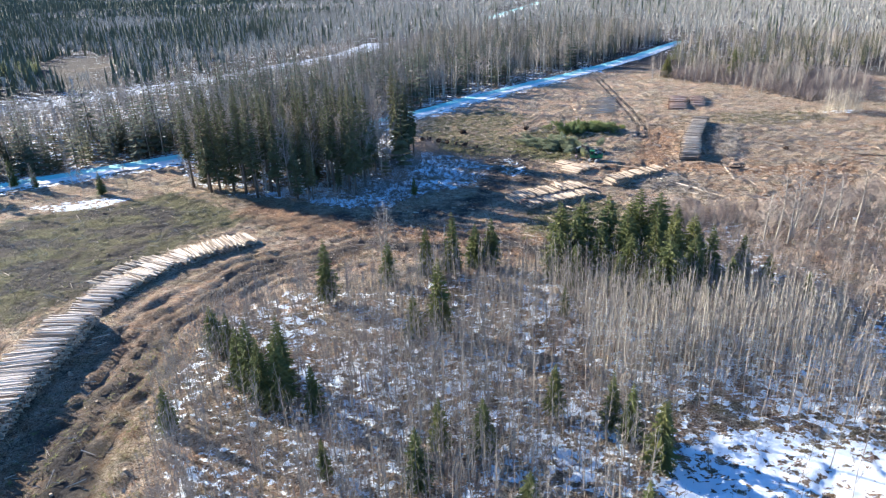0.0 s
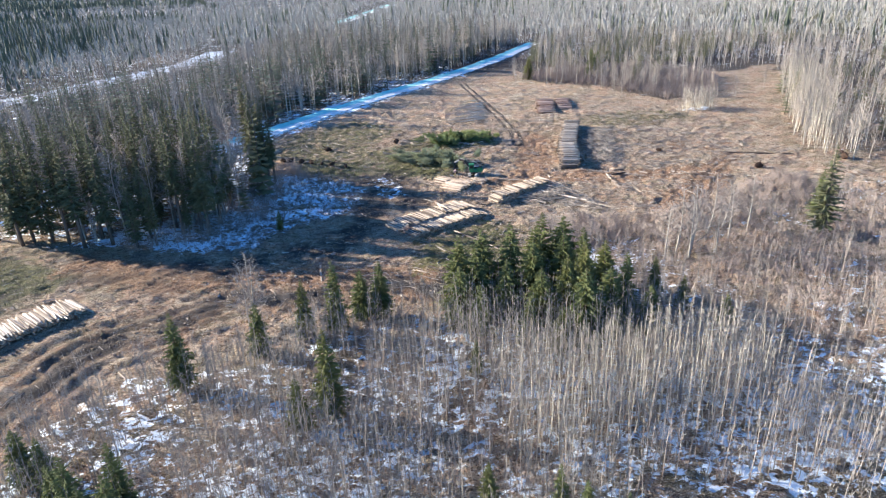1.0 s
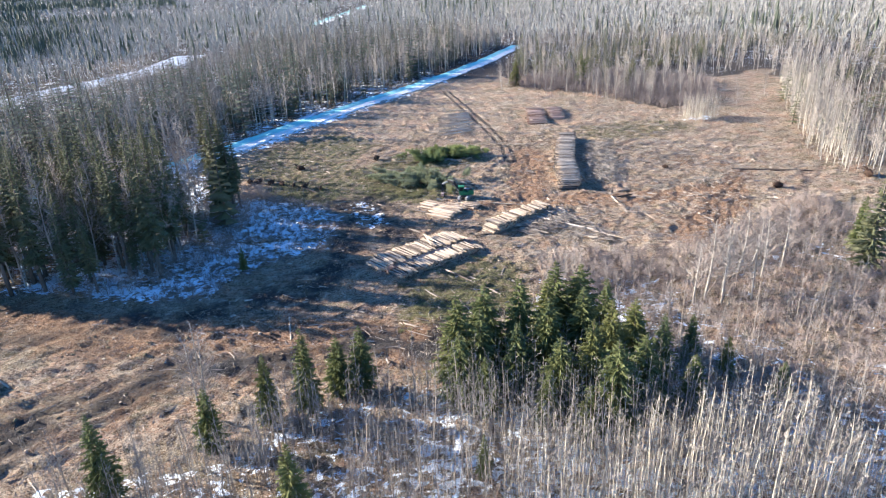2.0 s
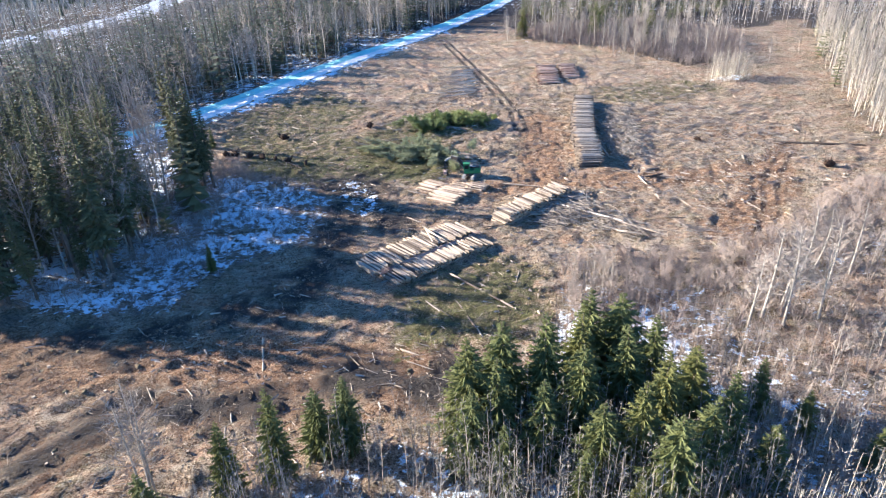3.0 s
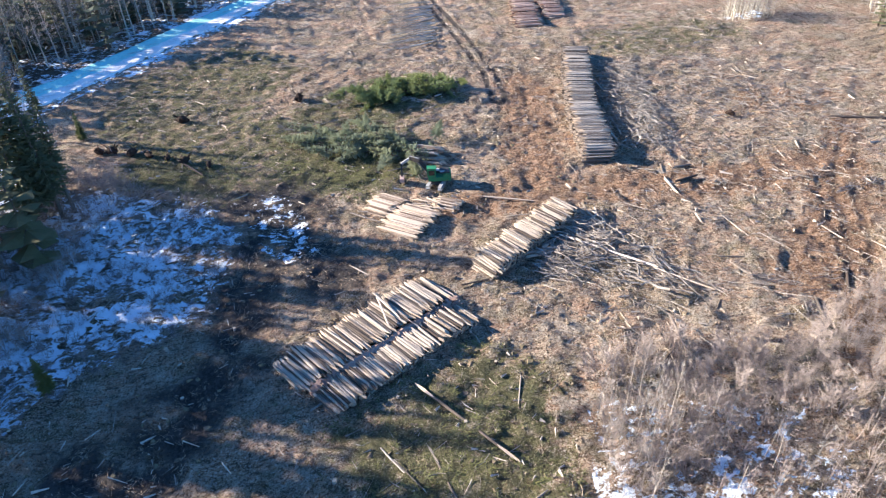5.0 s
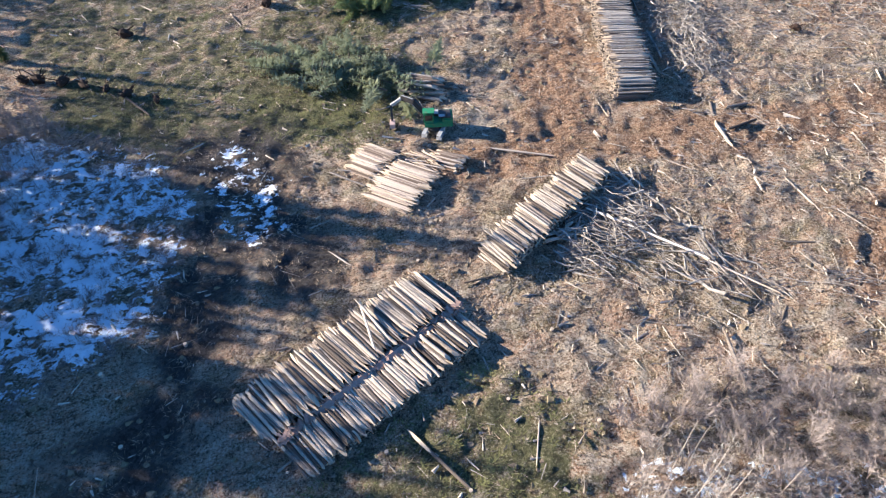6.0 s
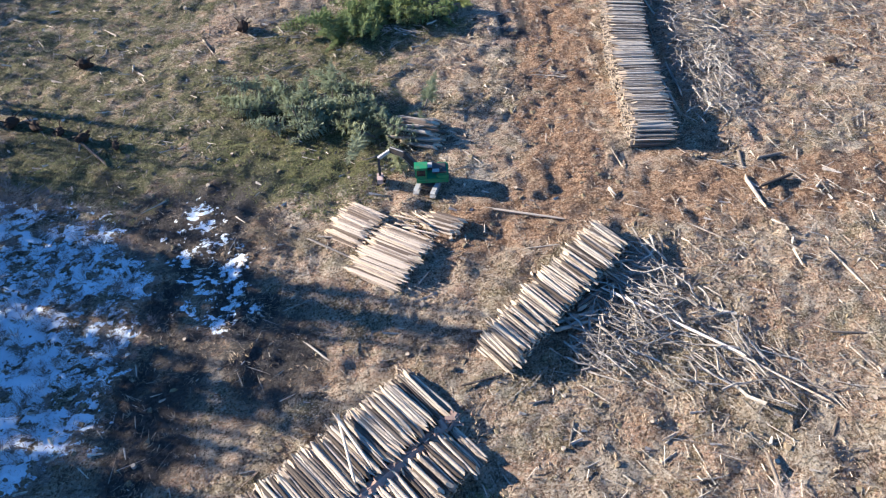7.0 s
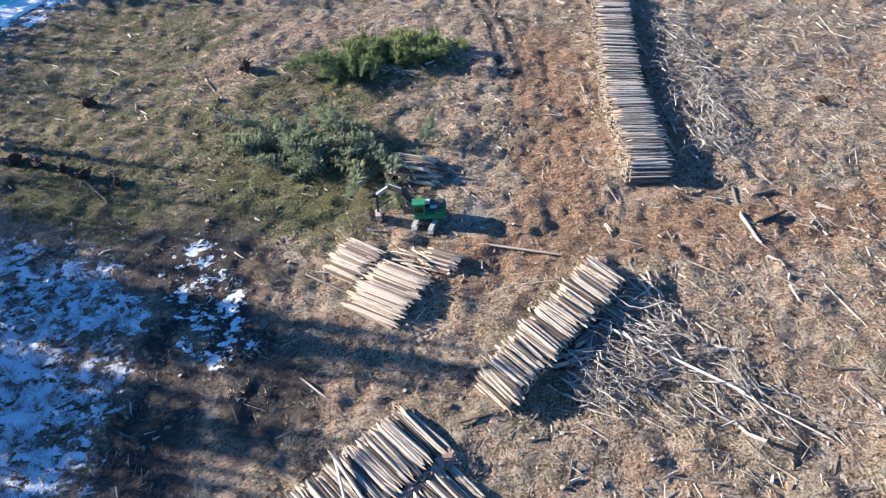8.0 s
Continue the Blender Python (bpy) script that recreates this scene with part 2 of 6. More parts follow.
M_FRESH_GREEN = needle_material("fresh_cut_tops", (0.11, 0.15, 0.055), (0.29, 0.335, 0.13), (0.23, 0.265, 0.105))
M_BOUGH = needle_material("strewn_boughs", (0.08, 0.092, 0.035), (0.27, 0.28, 0.115), (0.20, 0.208, 0.09))
M_NEEDLE_FAR = needle_material("grey_spruce_needles", (0.08, 0.098, 0.07), (0.15, 0.168, 0.115), (0.12, 0.138, 0.095))
M_NEEDLE_YELLOW = needle_material("yellow_green_needles", (0.14, 0.17, 0.05), (0.25, 0.28, 0.08), (0.21, 0.24, 0.07))
M_CLOD = two_tone("soil_clods", (0.11, 0.08, 0.052), (0.30, 0.22, 0.145), (0.22, 0.18, 0.10), 2.5, own="island")
M_CHIP = two_tone("pale_wood_chips", (0.46, 0.37, 0.28), (0.74, 0.66, 0.55), (0.66, 0.55, 0.43), 2.5, own="island")
M_LOG = log_material("log_bark", (0.12, 0.092, 0.072), (0.28, 0.228, 0.178), (0.45, 0.37, 0.285))
M_LOG_PALE = log_material("pale_log_bark", (0.24, 0.18, 0.135), (0.42, 0.325, 0.245), (0.57, 0.46, 0.35))
M_LOG_CREAM = log_material("cream_log_bark", (0.36, 0.285, 0.215), (0.58, 0.485, 0.385), (0.76, 0.66, 0.54))
M_LOG_GREY = log_material("grey_log_bark", (0.15, 0.125, 0.105), (0.30, 0.255, 0.21), (0.45, 0.385, 0.31))
M_LOG_RED = log_material("red_log_bark", (0.22, 0.135, 0.10), (0.40, 0.26, 0.195), (0.54, 0.39, 0.30))
M_BARK = two_tone("torn_bark", (0.30, 0.185, 0.14), (0.50, 0.34, 0.265), (0.42, 0.27, 0.20), 3.0)
M_CUT = two_tone("fresh_cut_wood", (0.50, 0.38, 0.26), (0.66, 0.54, 0.40), (0.56, 0.42, 0.29), 6.0)
M_STICK = two_tone("slash_sticks", (0.20, 0.155, 0.12), (0.42, 0.35, 0.28), (0.56, 0.49, 0.41), 1.5, own="island")
M_STICK_GREY = two_tone("grey_slash", (0.17, 0.145, 0.12), (0.42, 0.365, 0.30), (0.62, 0.55, 0.46), 1.5, own="island")
M_BRANCH = two_tone("lopped_branches", (0.13, 0.108, 0.09), (0.36, 0.305, 0.25), (0.56, 0.49, 0.405), 1.5, own="rand")
M_GRASS = two_tone("dry_grass", (0.28, 0.22, 0.155), (0.52, 0.43, 0.32), (0.43, 0.35, 0.255), 1.5, own="island")
M_PALE_BARK = two_tone("pale_aspen_bark", (0.51, 0.465, 0.36), (0.74, 0.68, 0.55), (0.62, 0.555, 0.425), 2.0, own="island")
M_FAR_TWIG = two_tone("grey_twigs", (0.33, 0.315, 0.28), (0.50, 0.48, 0.43), (0.44, 0.42, 0.37), 2.0, own="island")
M_YOUNG_BARK = two_tone("young_aspen_bark", (0.24, 0.205, 0.17), (0.52, 0.46, 0.39), (0.38, 0.32, 0.26), 2.0, own="island")
M_LITTER = two_tone("forest_litter", (0.21, 0.145, 0.095), (0.42, 0.31, 0.205), (0.58, 0.46, 0.33), 1.2, own="island")
M_ROOT = two_tone("root_soil", (0.03, 0.02, 0.014), (0.085, 0.05, 0.034), (0.06, 0.035, 0.024), 3.0)
M_GREEN_PAINT = painted("green_paint", (0.022, 0.19, 0.075), 0.42)
M_DARK_STEEL = painted("dark_steel", (0.055, 0.05, 0.048), 0.55, 0.3)
M_GREY_STEEL = painted("dusty_grey_steel", (0.44, 0.42, 0.39), 0.65, 0.15, (0.36, 0.30, 0.24))
M_HEAD_PAINT = painted("dusty_head_paint", (0.52, 0.36, 0.30), 0.6, 0.0, (0.42, 0.33, 0.25))
M_GLASS = Nodes("tinted_glass", 0.08, 0.0, 0.6).done((0.015, 0.02, 0.022))

# ---- geometry tools ----


class Geo:
    """Gathers triangles with a material index each."""

    def __init__(self):
        self.v, self.t, self.m, self.n = [], [], [], 0

    def add(self, v, t, m=0):
        v, t = np.asarray(v, float), np.asarray(t, int)
        self.v.append(v), self.t.append(t + self.n)
        self.m.append(np.full(len(t), m, int) if np.isscalar(m) else np.asarray(m, int))
        self.n += len(v)

    def arrays(self):
        return np.vstack(self.v), np.vstack(self.t), np.concatenate(self.m)

    def mesh(self, name, mats, smooth=False):
        return mesh_of(name, *self.arrays(), mats, smooth)


def mesh_of(name, v, t, m, mats, smooth=False):
    me = bpy.data.meshes.new(name)
    me.vertices.add(len(v)), me.loops.add(3 * len(t)), me.polygons.add(len(t))
    me.vertices.foreach_set("co", np.ascontiguousarray(v, dtype=np.float32).ravel())
    me.loops.foreach_set("vertex_index", np.ascontiguousarray(t, dtype=np.int32).ravel())
    me.polygons.foreach_set("loop_start", np.arange(0, 3 * len(t), 3, dtype=np.int32))
    me.polygons.foreach_set("material_index", np.ascontiguousarray(m, dtype=np.int32))
    me.polygons.foreach_set("use_smooth", np.full(len(t), smooth))
    for mat in mats:
        me.materials.append(mat)
    me.update(calc_edges=True)
    me.validate()
    return me


def tube(pts, radii, n=6, caps=True):
    """A tapering tube along pts; returns verts, tris and a flag for cap faces."""
    pts, vs, ts, caps_flag = np.asarray(pts, float), [], [], []
    k = len(pts)
    for i in range(k):
        d = pts[min(i + 1, k - 1)] - pts[max(i - 1, 0)]
        d = d / (np.linalg.norm(d) + 1e-9)
        a = np.cross(d, (0.13, 0.2, 1.0) if abs(d[2]) < 0.9 else (1.0, 0.1, 0.0))
        a /= np.linalg.norm(a)
        b = np.cross(d, a)
        for j in range(n):
            w = 2 * math.pi * j / n
            vs.append(pts[i] + radii[i] * (a * math.cos(w) + b * math.sin(w)))
    for i in range(k - 1):
        for j in range(n):
            p, q = i * n + j, i * n + (j + 1) % n
            ts += [(p, p + n, q), (q, p + n, q + n)]
            caps_flag += [0, 0]
    if caps:
        for base, flip in ((0, False), ((k - 1) * n, True)):
            for j in range(1, n - 1):
                ts.append((base, base + j, base + j + 1) if not flip else (base, base + j + 1, base + j))
                caps_flag.append(1)
    return np.array(vs), np.array(ts), np.array(caps_flag)


def box(cx, cy, cz, sx, sy, sz, cut=0.12):
    """A box with chamfered upright and top edges; returns verts, tris."""
    bm = bmesh.new()
    bmesh.ops.create_cube(bm, size=1.0)
    bmesh.ops.scale(bm, vec=(sx, sy, sz), verts=bm.verts)
    if cut > 0:
        bmesh.ops.bevel(bm, geom=list(bm.edges), offset=min(cut, 0.45 * min(sx, sy, sz)), segments=2, affect="EDGES")
    bmesh.ops.translate(bm, vec=(cx, cy, cz), verts=bm.verts)
    bmesh.ops.triangulate(bm, faces=bm.faces)
    bm.verts.index_update()
    v, t = [tuple(p.co) for p in bm.verts], [[p.index for p in f.verts] for f in bm.faces]
    bm.free()
    return np.array(v), np.array(t)


def spread(proto, places):
    """Many copies of a proto (v, t, m) as one mesh's arrays. places: x, y, z, height scale, width scale, turn, lean x, lean y."""
    v, t, m = proto
    a = np.asarray(places, float)
    c, s = np.cos(a[:, 5])[:, None], np.sin(a[:, 5])[:, None]
    x, y, z = v[:, 0][None] * a[:, 4][:, None], v[:, 1][None] * a[:, 4][:, None], v[:, 2][None] * a[:, 3][:, None]
    out = np.stack([x * c - y * s + a[:, 0][:, None] + z * a[:, 6][:, None], x * s + y * c + a[:, 1][:, None] + z * a[:, 7][:, None], z + a[:, 2][:, None]], -1)
    k = len(a)
    tt = (t[None] + (np.arange(k) * len(v))[:, None, None]).reshape(-1, 3)
    return out.reshape(-1, 3), tt, np.tile(m, k)


def join(parts):
    g = Geo()
    for v, t, m in parts:
        g.add(v, t, m)
    return g.arrays()


def part(name, geo, mats, parent, label="", smooth=False):
    me = geo if isinstance(geo, bpy.types.Mesh) else geo.mesh(name, mats, smooth)
    ob = new(name, me)
    ob.parent = parent
    return tagged(ob, label)


# ---- the plan ----
rng = np.random.default_rng(7)


def inside(poly, x, y):
    x, y = np.asarray(x, float), np.asarray(y, float)
    r = np.zeros(x.shape, bool)
    k = len(poly)
    for i in range(k):
        (x1, y1), (x2, y2) = poly[i], poly[(i + 1) % k]
        r ^= ((y1 > y) != (y2 > y)) & (x < (x2 - x1) * (y - y1) / (y2 - y1 + 1e-12) + x1)
    return r


def line_distance(line, x, y, closed=False):
    d = np.full(np.shape(x), 1e9)
    pts = list(line) + ([line[0]] if closed else [])
    for (x1, y1), (x2, y2) in zip(pts[:-1], pts[1:]):
        dx, dy = x2 - x1, y2 - y1
        u = np.clip(((x - x1) * dx + (y - y1) * dy) / (dx * dx + dy * dy), 0, 1)
        d = np.minimum(d, np.hypot(x - x1 - u * dx, y - y1 - u * dy))
    return d


def zone(poly, x, y, soft):
    """1 inside the outline, 0 outside, soft metres wide at its edge."""
    d = line_distance(poly, x, y, True)
    return np.clip(0.5 + np.where(inside(poly, x, y), d, -d) / soft, 0, 1)


def wave(x, y, s, seed):
    """Smooth value noise in numpy, about -1 to 1."""
    r = np.random.default_rng(seed).uniform(-1, 1, (64, 64))
    u, v = np.asarray(x, float) / s, np.asarray(y, float) / s
    i, j = np.floor(u).astype(int), np.floor(v).astype(int)
    f, g = u - i, v - j
    f, g = f * f * (3 - 2 * f), g * g * (3 - 2 * g)
    a, b = r[i % 64, j % 64], r[(i + 1) % 64, j % 64]
    c, d = r[i % 64, (j + 1) % 64], r[(i + 1) % 64, (j + 1) % 64]
    return (a * (1 - f) + b * f) * (1 - g) + (c * (1 - f) + d * f) * g


WEST_WOOD = [(-72, 181), (-51, 173), (-33, 168), (-21, 168), (-15, 185), (-12, 212), (-14, 236), (-32, 244), (-57, 224), (-80, 209)]
ROAD = [(-300, 88), (-190, 150), (-128, 191), (-105, 204), (-86, 215), (-52, 234), (-25, 253), (12, 291), (50, 330), (90, 371), (127, 412), (150, 442), (176, 478)]
UPPER = [(-420, 110), (-300, 222), (-208, 313), (-185, 336), (-153, 366), (-124, 396), (-86, 447), (-62, 490), (-45, 560)]
FAR_ROAD = [(66, 800), (110, 930), (180, 1130)]
SOUTH = [(-30, -80), (-33, 20), (-35, 58), (-38, 68), (-42, 78), (-41, 87), (-39, 101), (-30, 109), (-18, 108), (-9, 107), (1, 115), (13, 117), (23, 114), (40, 128), (47, 142), (55, 138), (65, 135), (73, 133), (100, 137), (150, 156), (260, 180), (300, -80)]
CLEARING = [(-66, -80), (-74, 20), (-130, 120), (-128, 180), (-86, 206), (-72, 181), (-33, 168), (-21, 168), (-14, 236), (-20, 252), (18, 296), (60, 345), (84, 372), (100, 345), (114, 322), (135, 300), (143, 281), (150, 262), (175, 262), (206, 310), (240, 316), (232, 296), (188, 242), (157, 197), (146, 177), (150, 158), (100, 138), (73, 134), (55, 139), (47, 143), (40, 129), (23, 115), (1, 116), (-9, 108), (-30, 110), (-39, 102), (-42, 78), (-35, 58), (-33, 20), (-30, -80)]
OPEN_SNOW = [(20, 30), (21, 55), (26, 64), (33, 69), (43, 66), (58, 62), (64, 30)]
POCKET = [(41, 122), (44, 132), (50, 135), (57, 131), (60, 126), (58, 118), (54, 112), (49, 118)]
WEST_SNOW = [(-60, 172), (-40, 165), (-26, 156), (-12, 153), (-7, 163), (3, 167), (12, 171), (17, 186), (13, 200), (-2, 211), (-14, 214), (-20, 190)]
WEST_SNOW_B = [(17, 177), (26, 177), (28, 190), (22, 202), (15, 195)]
FIELD = [(-250, 402), (-200, 374), (-186, 392), (-262, 552), (-306, 550), (-292, 490)]
FIELD_SNOW = [(-122, 168), (-107, 172), (-94, 176), (-84, 172), (-90, 163), (-104, 162)]
CLUMP_SNOW = [(143, 243), (150, 238), (160, 240), (164, 246), (154, 247)]
GREENS = [[(17, 131), (20, 149), (40, 156), (47, 146), (40, 130)], [(22, 196), (24, 226), (40, 236), (60, 236), (66, 222), (50, 214), (52, 200), (36, 196)],
          [(-115, 118), (-112, 160), (-75, 172), (-50, 152), (-62, 128), (-76, 100)], [(95, 232), (105, 250), (140, 250), (150, 230), (115, 222)], [(10, 195), (-10, 235), (-4, 262), (24, 278), (40, 252), (25, 232), (22, 200)], [(-9, 214), (4, 220), (17, 211), (14, 205), (0, 208)], [(-60, 20), (-58, 72), (-46, 96), (-37, 90), (-36, 20)],
          [(25, 208), (34, 208), (45, 201), (45, 196), (41.5, 191), (35, 189), (27, 196)]]
TRAILS = [([(-42, -80), (-45, 20), (-50, 75), (-49, 100), (-38, 121), (-16, 131), (8, 129), (30, 124)], 10), ([(-46, 158), (-30, 146), (-8, 140), (16, 130)], 7),
          ([(50, 182), (60, 184), (73, 180), (92, 174), (112, 172)], 5.5), ([(62, 184), (66, 196), (72, 208), (78, 222)], 6.5), ([(126, 184), (110, 174), (101, 164), (92, 150), (78, 136)], 3),
          ([(84, 150), (96, 158), (108, 168)], 6), ([(112, 200), (135, 203), (152, 218), (182, 252), (215, 295)], 2.5)]
DECK = [(-64, 70), (-65.5, 104), (-63.5, 116), (-56, 128), (-43, 138)]
RUT = [(84, 344), (80, 300), (77.5, 262), (74, 232), (70, 218)]
RUT_B = [(125, 183), (112, 172), (103, 163), (95, 153), (88, 147), (80, 140)]


def rise(x, y):
    """The broad lie of the land."""
    x, y = np.asarray(x, float), np.asarray(y, float)
    return np.clip(y - 195, 0, 250) * 0.012 + 0.35 * wave(x, y, 37, 3) * np.clip(np.hypot(x - 40, y - 160) / 60, 0.3, 1) + np.clip(np.hypot(x, y) - 700, 0, None) * 0.004


def height(x, y):
    x, y = np.asarray(x, float), np.asarray(y, float)
    z = rise(x, y) + 0.14 * wave(x, y, 5.5, 4) + 0.22 * wave(x, y, 2.6, 5) + 0.25 * wave(x, y, 1.5, 6) + 0.14 * wave(x, y, 0.95, 10) - 0.22 * np.clip(0.35 - np.abs(wave(x, y, 4.3, 9)), 0, 1)
    for line, w in TRAILS:
        d = line_distance(line, x, y)
        z = z - 0.12 * np.clip(1 - d / w, 0, 1) + (0.26 if line is TRAILS[0][0] else 0.05) * np.clip(1.4 - d / w, 0, 1) * np.sin(d * (1.7 if line is TRAILS[0][0] else 3.1) + 2.5 * wave(x, y, 11, 17)) + 0.10 * np.clip(1 - d / w, 0, 1) * wave(x, y, 1.6, 8)
    for line in (RUT, RUT_B):
        d = np.abs(line_distance(line, x, y) - 1.3)
        z = z - (0.25 if line is RUT else 0.2) * np.clip(1 - d / 0.8, 0, 1)
    for line, w in ((ROAD, 7.5), (UPPER, 21)):
        z = z + (rise(x, y) - z) * np.clip(2 - line_distance(line, x, y) / w, 0, 1)
    return z


def h1(x, y):
    return float(height(np.array([x]), np.array([y]))[0])


def axis(lo, hi, step, far, grow=1.13):
    a = list(np.arange(lo, hi + step, step))
    s = step
    left, right = [a[0]], [a[-1]]
    while left[-1] > -far:
        s *= grow
        left.append(left[-1] - s), right.append(right[-1] + s)
    return np.array(left[:0:-1] + a + right[1:])


gx = axis(-80, 140, 1.05, 4200)
gx = np.sort(np.concatenate([gx[(gx < -14) | (gx > 106)], np.arange(-14, 106.1, 0.52)]))
gy = axis(50, 250, 1.05, 4200)
gy = np.sort(np.concatenate([gy[(gy < 138) | (gy > 222)], np.arange(138, 222.1, 0.5)]))
X, Y = np.meshgrid(gx, gy, indexing="ij")
Z = height(X, Y)
nx, ny = X.shape
idx = np.arange(nx * ny).reshape(nx, ny)
q = np.stack([idx[:-1, :-1], idx[1:, :-1], idx[1:, 1:], idx[:-1, 1:]], -1).reshape(-1, 4)
tris = np.vstack([q[:, [0, 1, 2]], q[:, [0, 2, 3]]])
ground_mesh = mesh_of("ground", np.stack([X, Y, Z], -1).reshape(-1, 3), tris, np.zeros(len(tris), int), [M_GROUND], True)
clear = zone(CLEARING, X, Y, 6)
snow = np.where(clear > 0.5, -1.4, 0.30) + 0.0 * X
south = zone(SOUTH, X, Y, 5)
woods = (clear < 0.5) & (south < 0.5)
snow = np.where(south > 0.5, 0.36 + 0.26 * wave(X, Y, 16, 11), snow)
snow = np.maximum(snow, zone(OPEN_SNOW, X, Y, 7) * (1.4 + 0.85) - 1.4)
snow = np.maximum(snow, zone(POCKET, X, Y, 6) * (1.4 + 0.5) - 1.4)
snow = np.maximum(snow, zone(WEST_SNOW, X, Y, 6) * (1.4 + (0.73 + 0.28 * wave(X, Y, 5, 12) + 0.3 * wave(X, Y, 1.7, 13))) - 1.4)
snow = np.maximum(snow, zone(WEST_SNOW_B, X, Y, 6) * (1.72 + 0.35 * wave(X, Y, 3, 25)) - 1.4)
snow = np.maximum(snow, zone(FIELD_SNOW, X, Y, 5) * (1.4 + 0.62) - 1.4)
snow = np.maximum(snow, zone(CLUMP_SNOW, X, Y, 4) * (1.4 + 0.4) - 1.4)
snow = np.maximum(snow, np.clip(2.15 - line_distance(ROAD, X, Y) / 7, 0, 1) * (Y > 180) * (1.9 + 0.4 * wave(X, Y, 6, 23)) - 1.4)
snow = np.maximum(snow, zone(WEST_WOOD, X, Y, 6) * (1.4 + 0.4) - 1.4)
snow = np.where((south > 0.5) & (X < -16), snow - 0.16, snow)
snow = np.where((south > 0.5) & (X > 56) & (Y > 100), 0.08 + 0.3 * wave(X, Y, 9, 16), snow)
snow = np.where((south > 0.5) & (X > 62), snow - 0.2 * (zone(OPEN_SNOW, X, Y, 8) < 0.3), snow)
snow = np.where(woods & (X > 90), -0.25, snow)
snow = np.where(np.hypot(X, Y) > 420, 0.0, snow)
snow = np.where(zone(FIELD, X, Y, 10) > 0.5, -0.3, snow)
green = sum(zone(g, X, Y, 9) * w for g, w in zip(GREENS, (0.75, 0.66, 0.9, 0.55, 0.62, 0.55, 0.5, 0.5))) + zone(FIELD, X, Y, 10) * 0.6 + zone([(-95, 178), (-70, 160), (-45, 142), (-15, 137), (-14, 150), (-40, 166), (-70, 182)], X, Y, 10) * 0.45
mud = np.zeros_like(X)
for line, w in TRAILS:
    mud = np.maximum(mud, np.clip(1.5 - line_distance(line, X, Y) / w, 0, 1) * (0.48 if line is TRAILS[0][0] else 0.35 if line is TRAILS[-1][0] else 0.85))
mud = np.maximum(mud, zone([(56, 148), (62, 190), (66, 220), (128, 222), (145, 185), (112, 160), (84, 138)], X, Y, 24) * (0.37 + 0.36 * wave(X, Y, 13, 20)))
soil = np.zeros_like(X)
for line in (RUT, RUT_B):
    soil = np.maximum(soil, np.clip(1.6 - np.abs(line_distance(line, X, Y) - 1.3) / 0.8, 0, 1) * (0.66 if line is RUT else 0.5))
# ground east of the west wood darkened to deepen the wood's shade in colour
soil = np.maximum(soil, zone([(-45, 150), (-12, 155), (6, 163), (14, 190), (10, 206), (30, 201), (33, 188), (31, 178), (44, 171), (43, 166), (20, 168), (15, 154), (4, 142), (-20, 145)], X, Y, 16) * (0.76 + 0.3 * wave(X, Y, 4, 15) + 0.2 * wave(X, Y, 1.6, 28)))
soil = np.maximum(soil, np.clip(1 - line_distance([(-50, 0), (-50, 75), (-49, 100), (-36, 122)], X, Y) / 20, 0, 1) * 0.56)
soil = np.maximum(soil, np.clip(1 - line_distance(TRAILS[0][0], X, Y) / 17, 0, 1) * (0.62 + 0.25 * wave(X, Y, 5, 24)))
soil = np.maximum(soil, zone([(-95, 176), (-70, 158), (-45, 140), (-15, 136), (-12, 150), (-40, 166), (-70, 180)], X, Y, 10) * (0.42 + 0.4 * wave(X, Y, 6, 27)))
soil = np.maximum(soil, zone(GREENS[2], X, Y, 12) * (0.58 + 0.4 * wave(X, Y, 7, 19) + 0.25 * wave(X, Y, 2.2, 26)))
for off in (5, 8.5, 12, 17, 23):
    soil = np.maximum(soil, np.clip(1.4 - np.abs(line_distance(DECK, X, Y) - off - wave(X, Y, 14, 18)) / 0.7, 0, 1) * 0.5 * (X < -44) * (Y > 84))
# darker ground tone under the woods, darkest beyond 380 m
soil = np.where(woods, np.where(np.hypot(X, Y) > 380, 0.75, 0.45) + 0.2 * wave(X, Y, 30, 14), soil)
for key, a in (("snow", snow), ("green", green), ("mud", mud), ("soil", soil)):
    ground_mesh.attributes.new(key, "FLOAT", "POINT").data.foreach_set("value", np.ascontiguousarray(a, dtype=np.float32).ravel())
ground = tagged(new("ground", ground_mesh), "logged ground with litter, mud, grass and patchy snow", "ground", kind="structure")


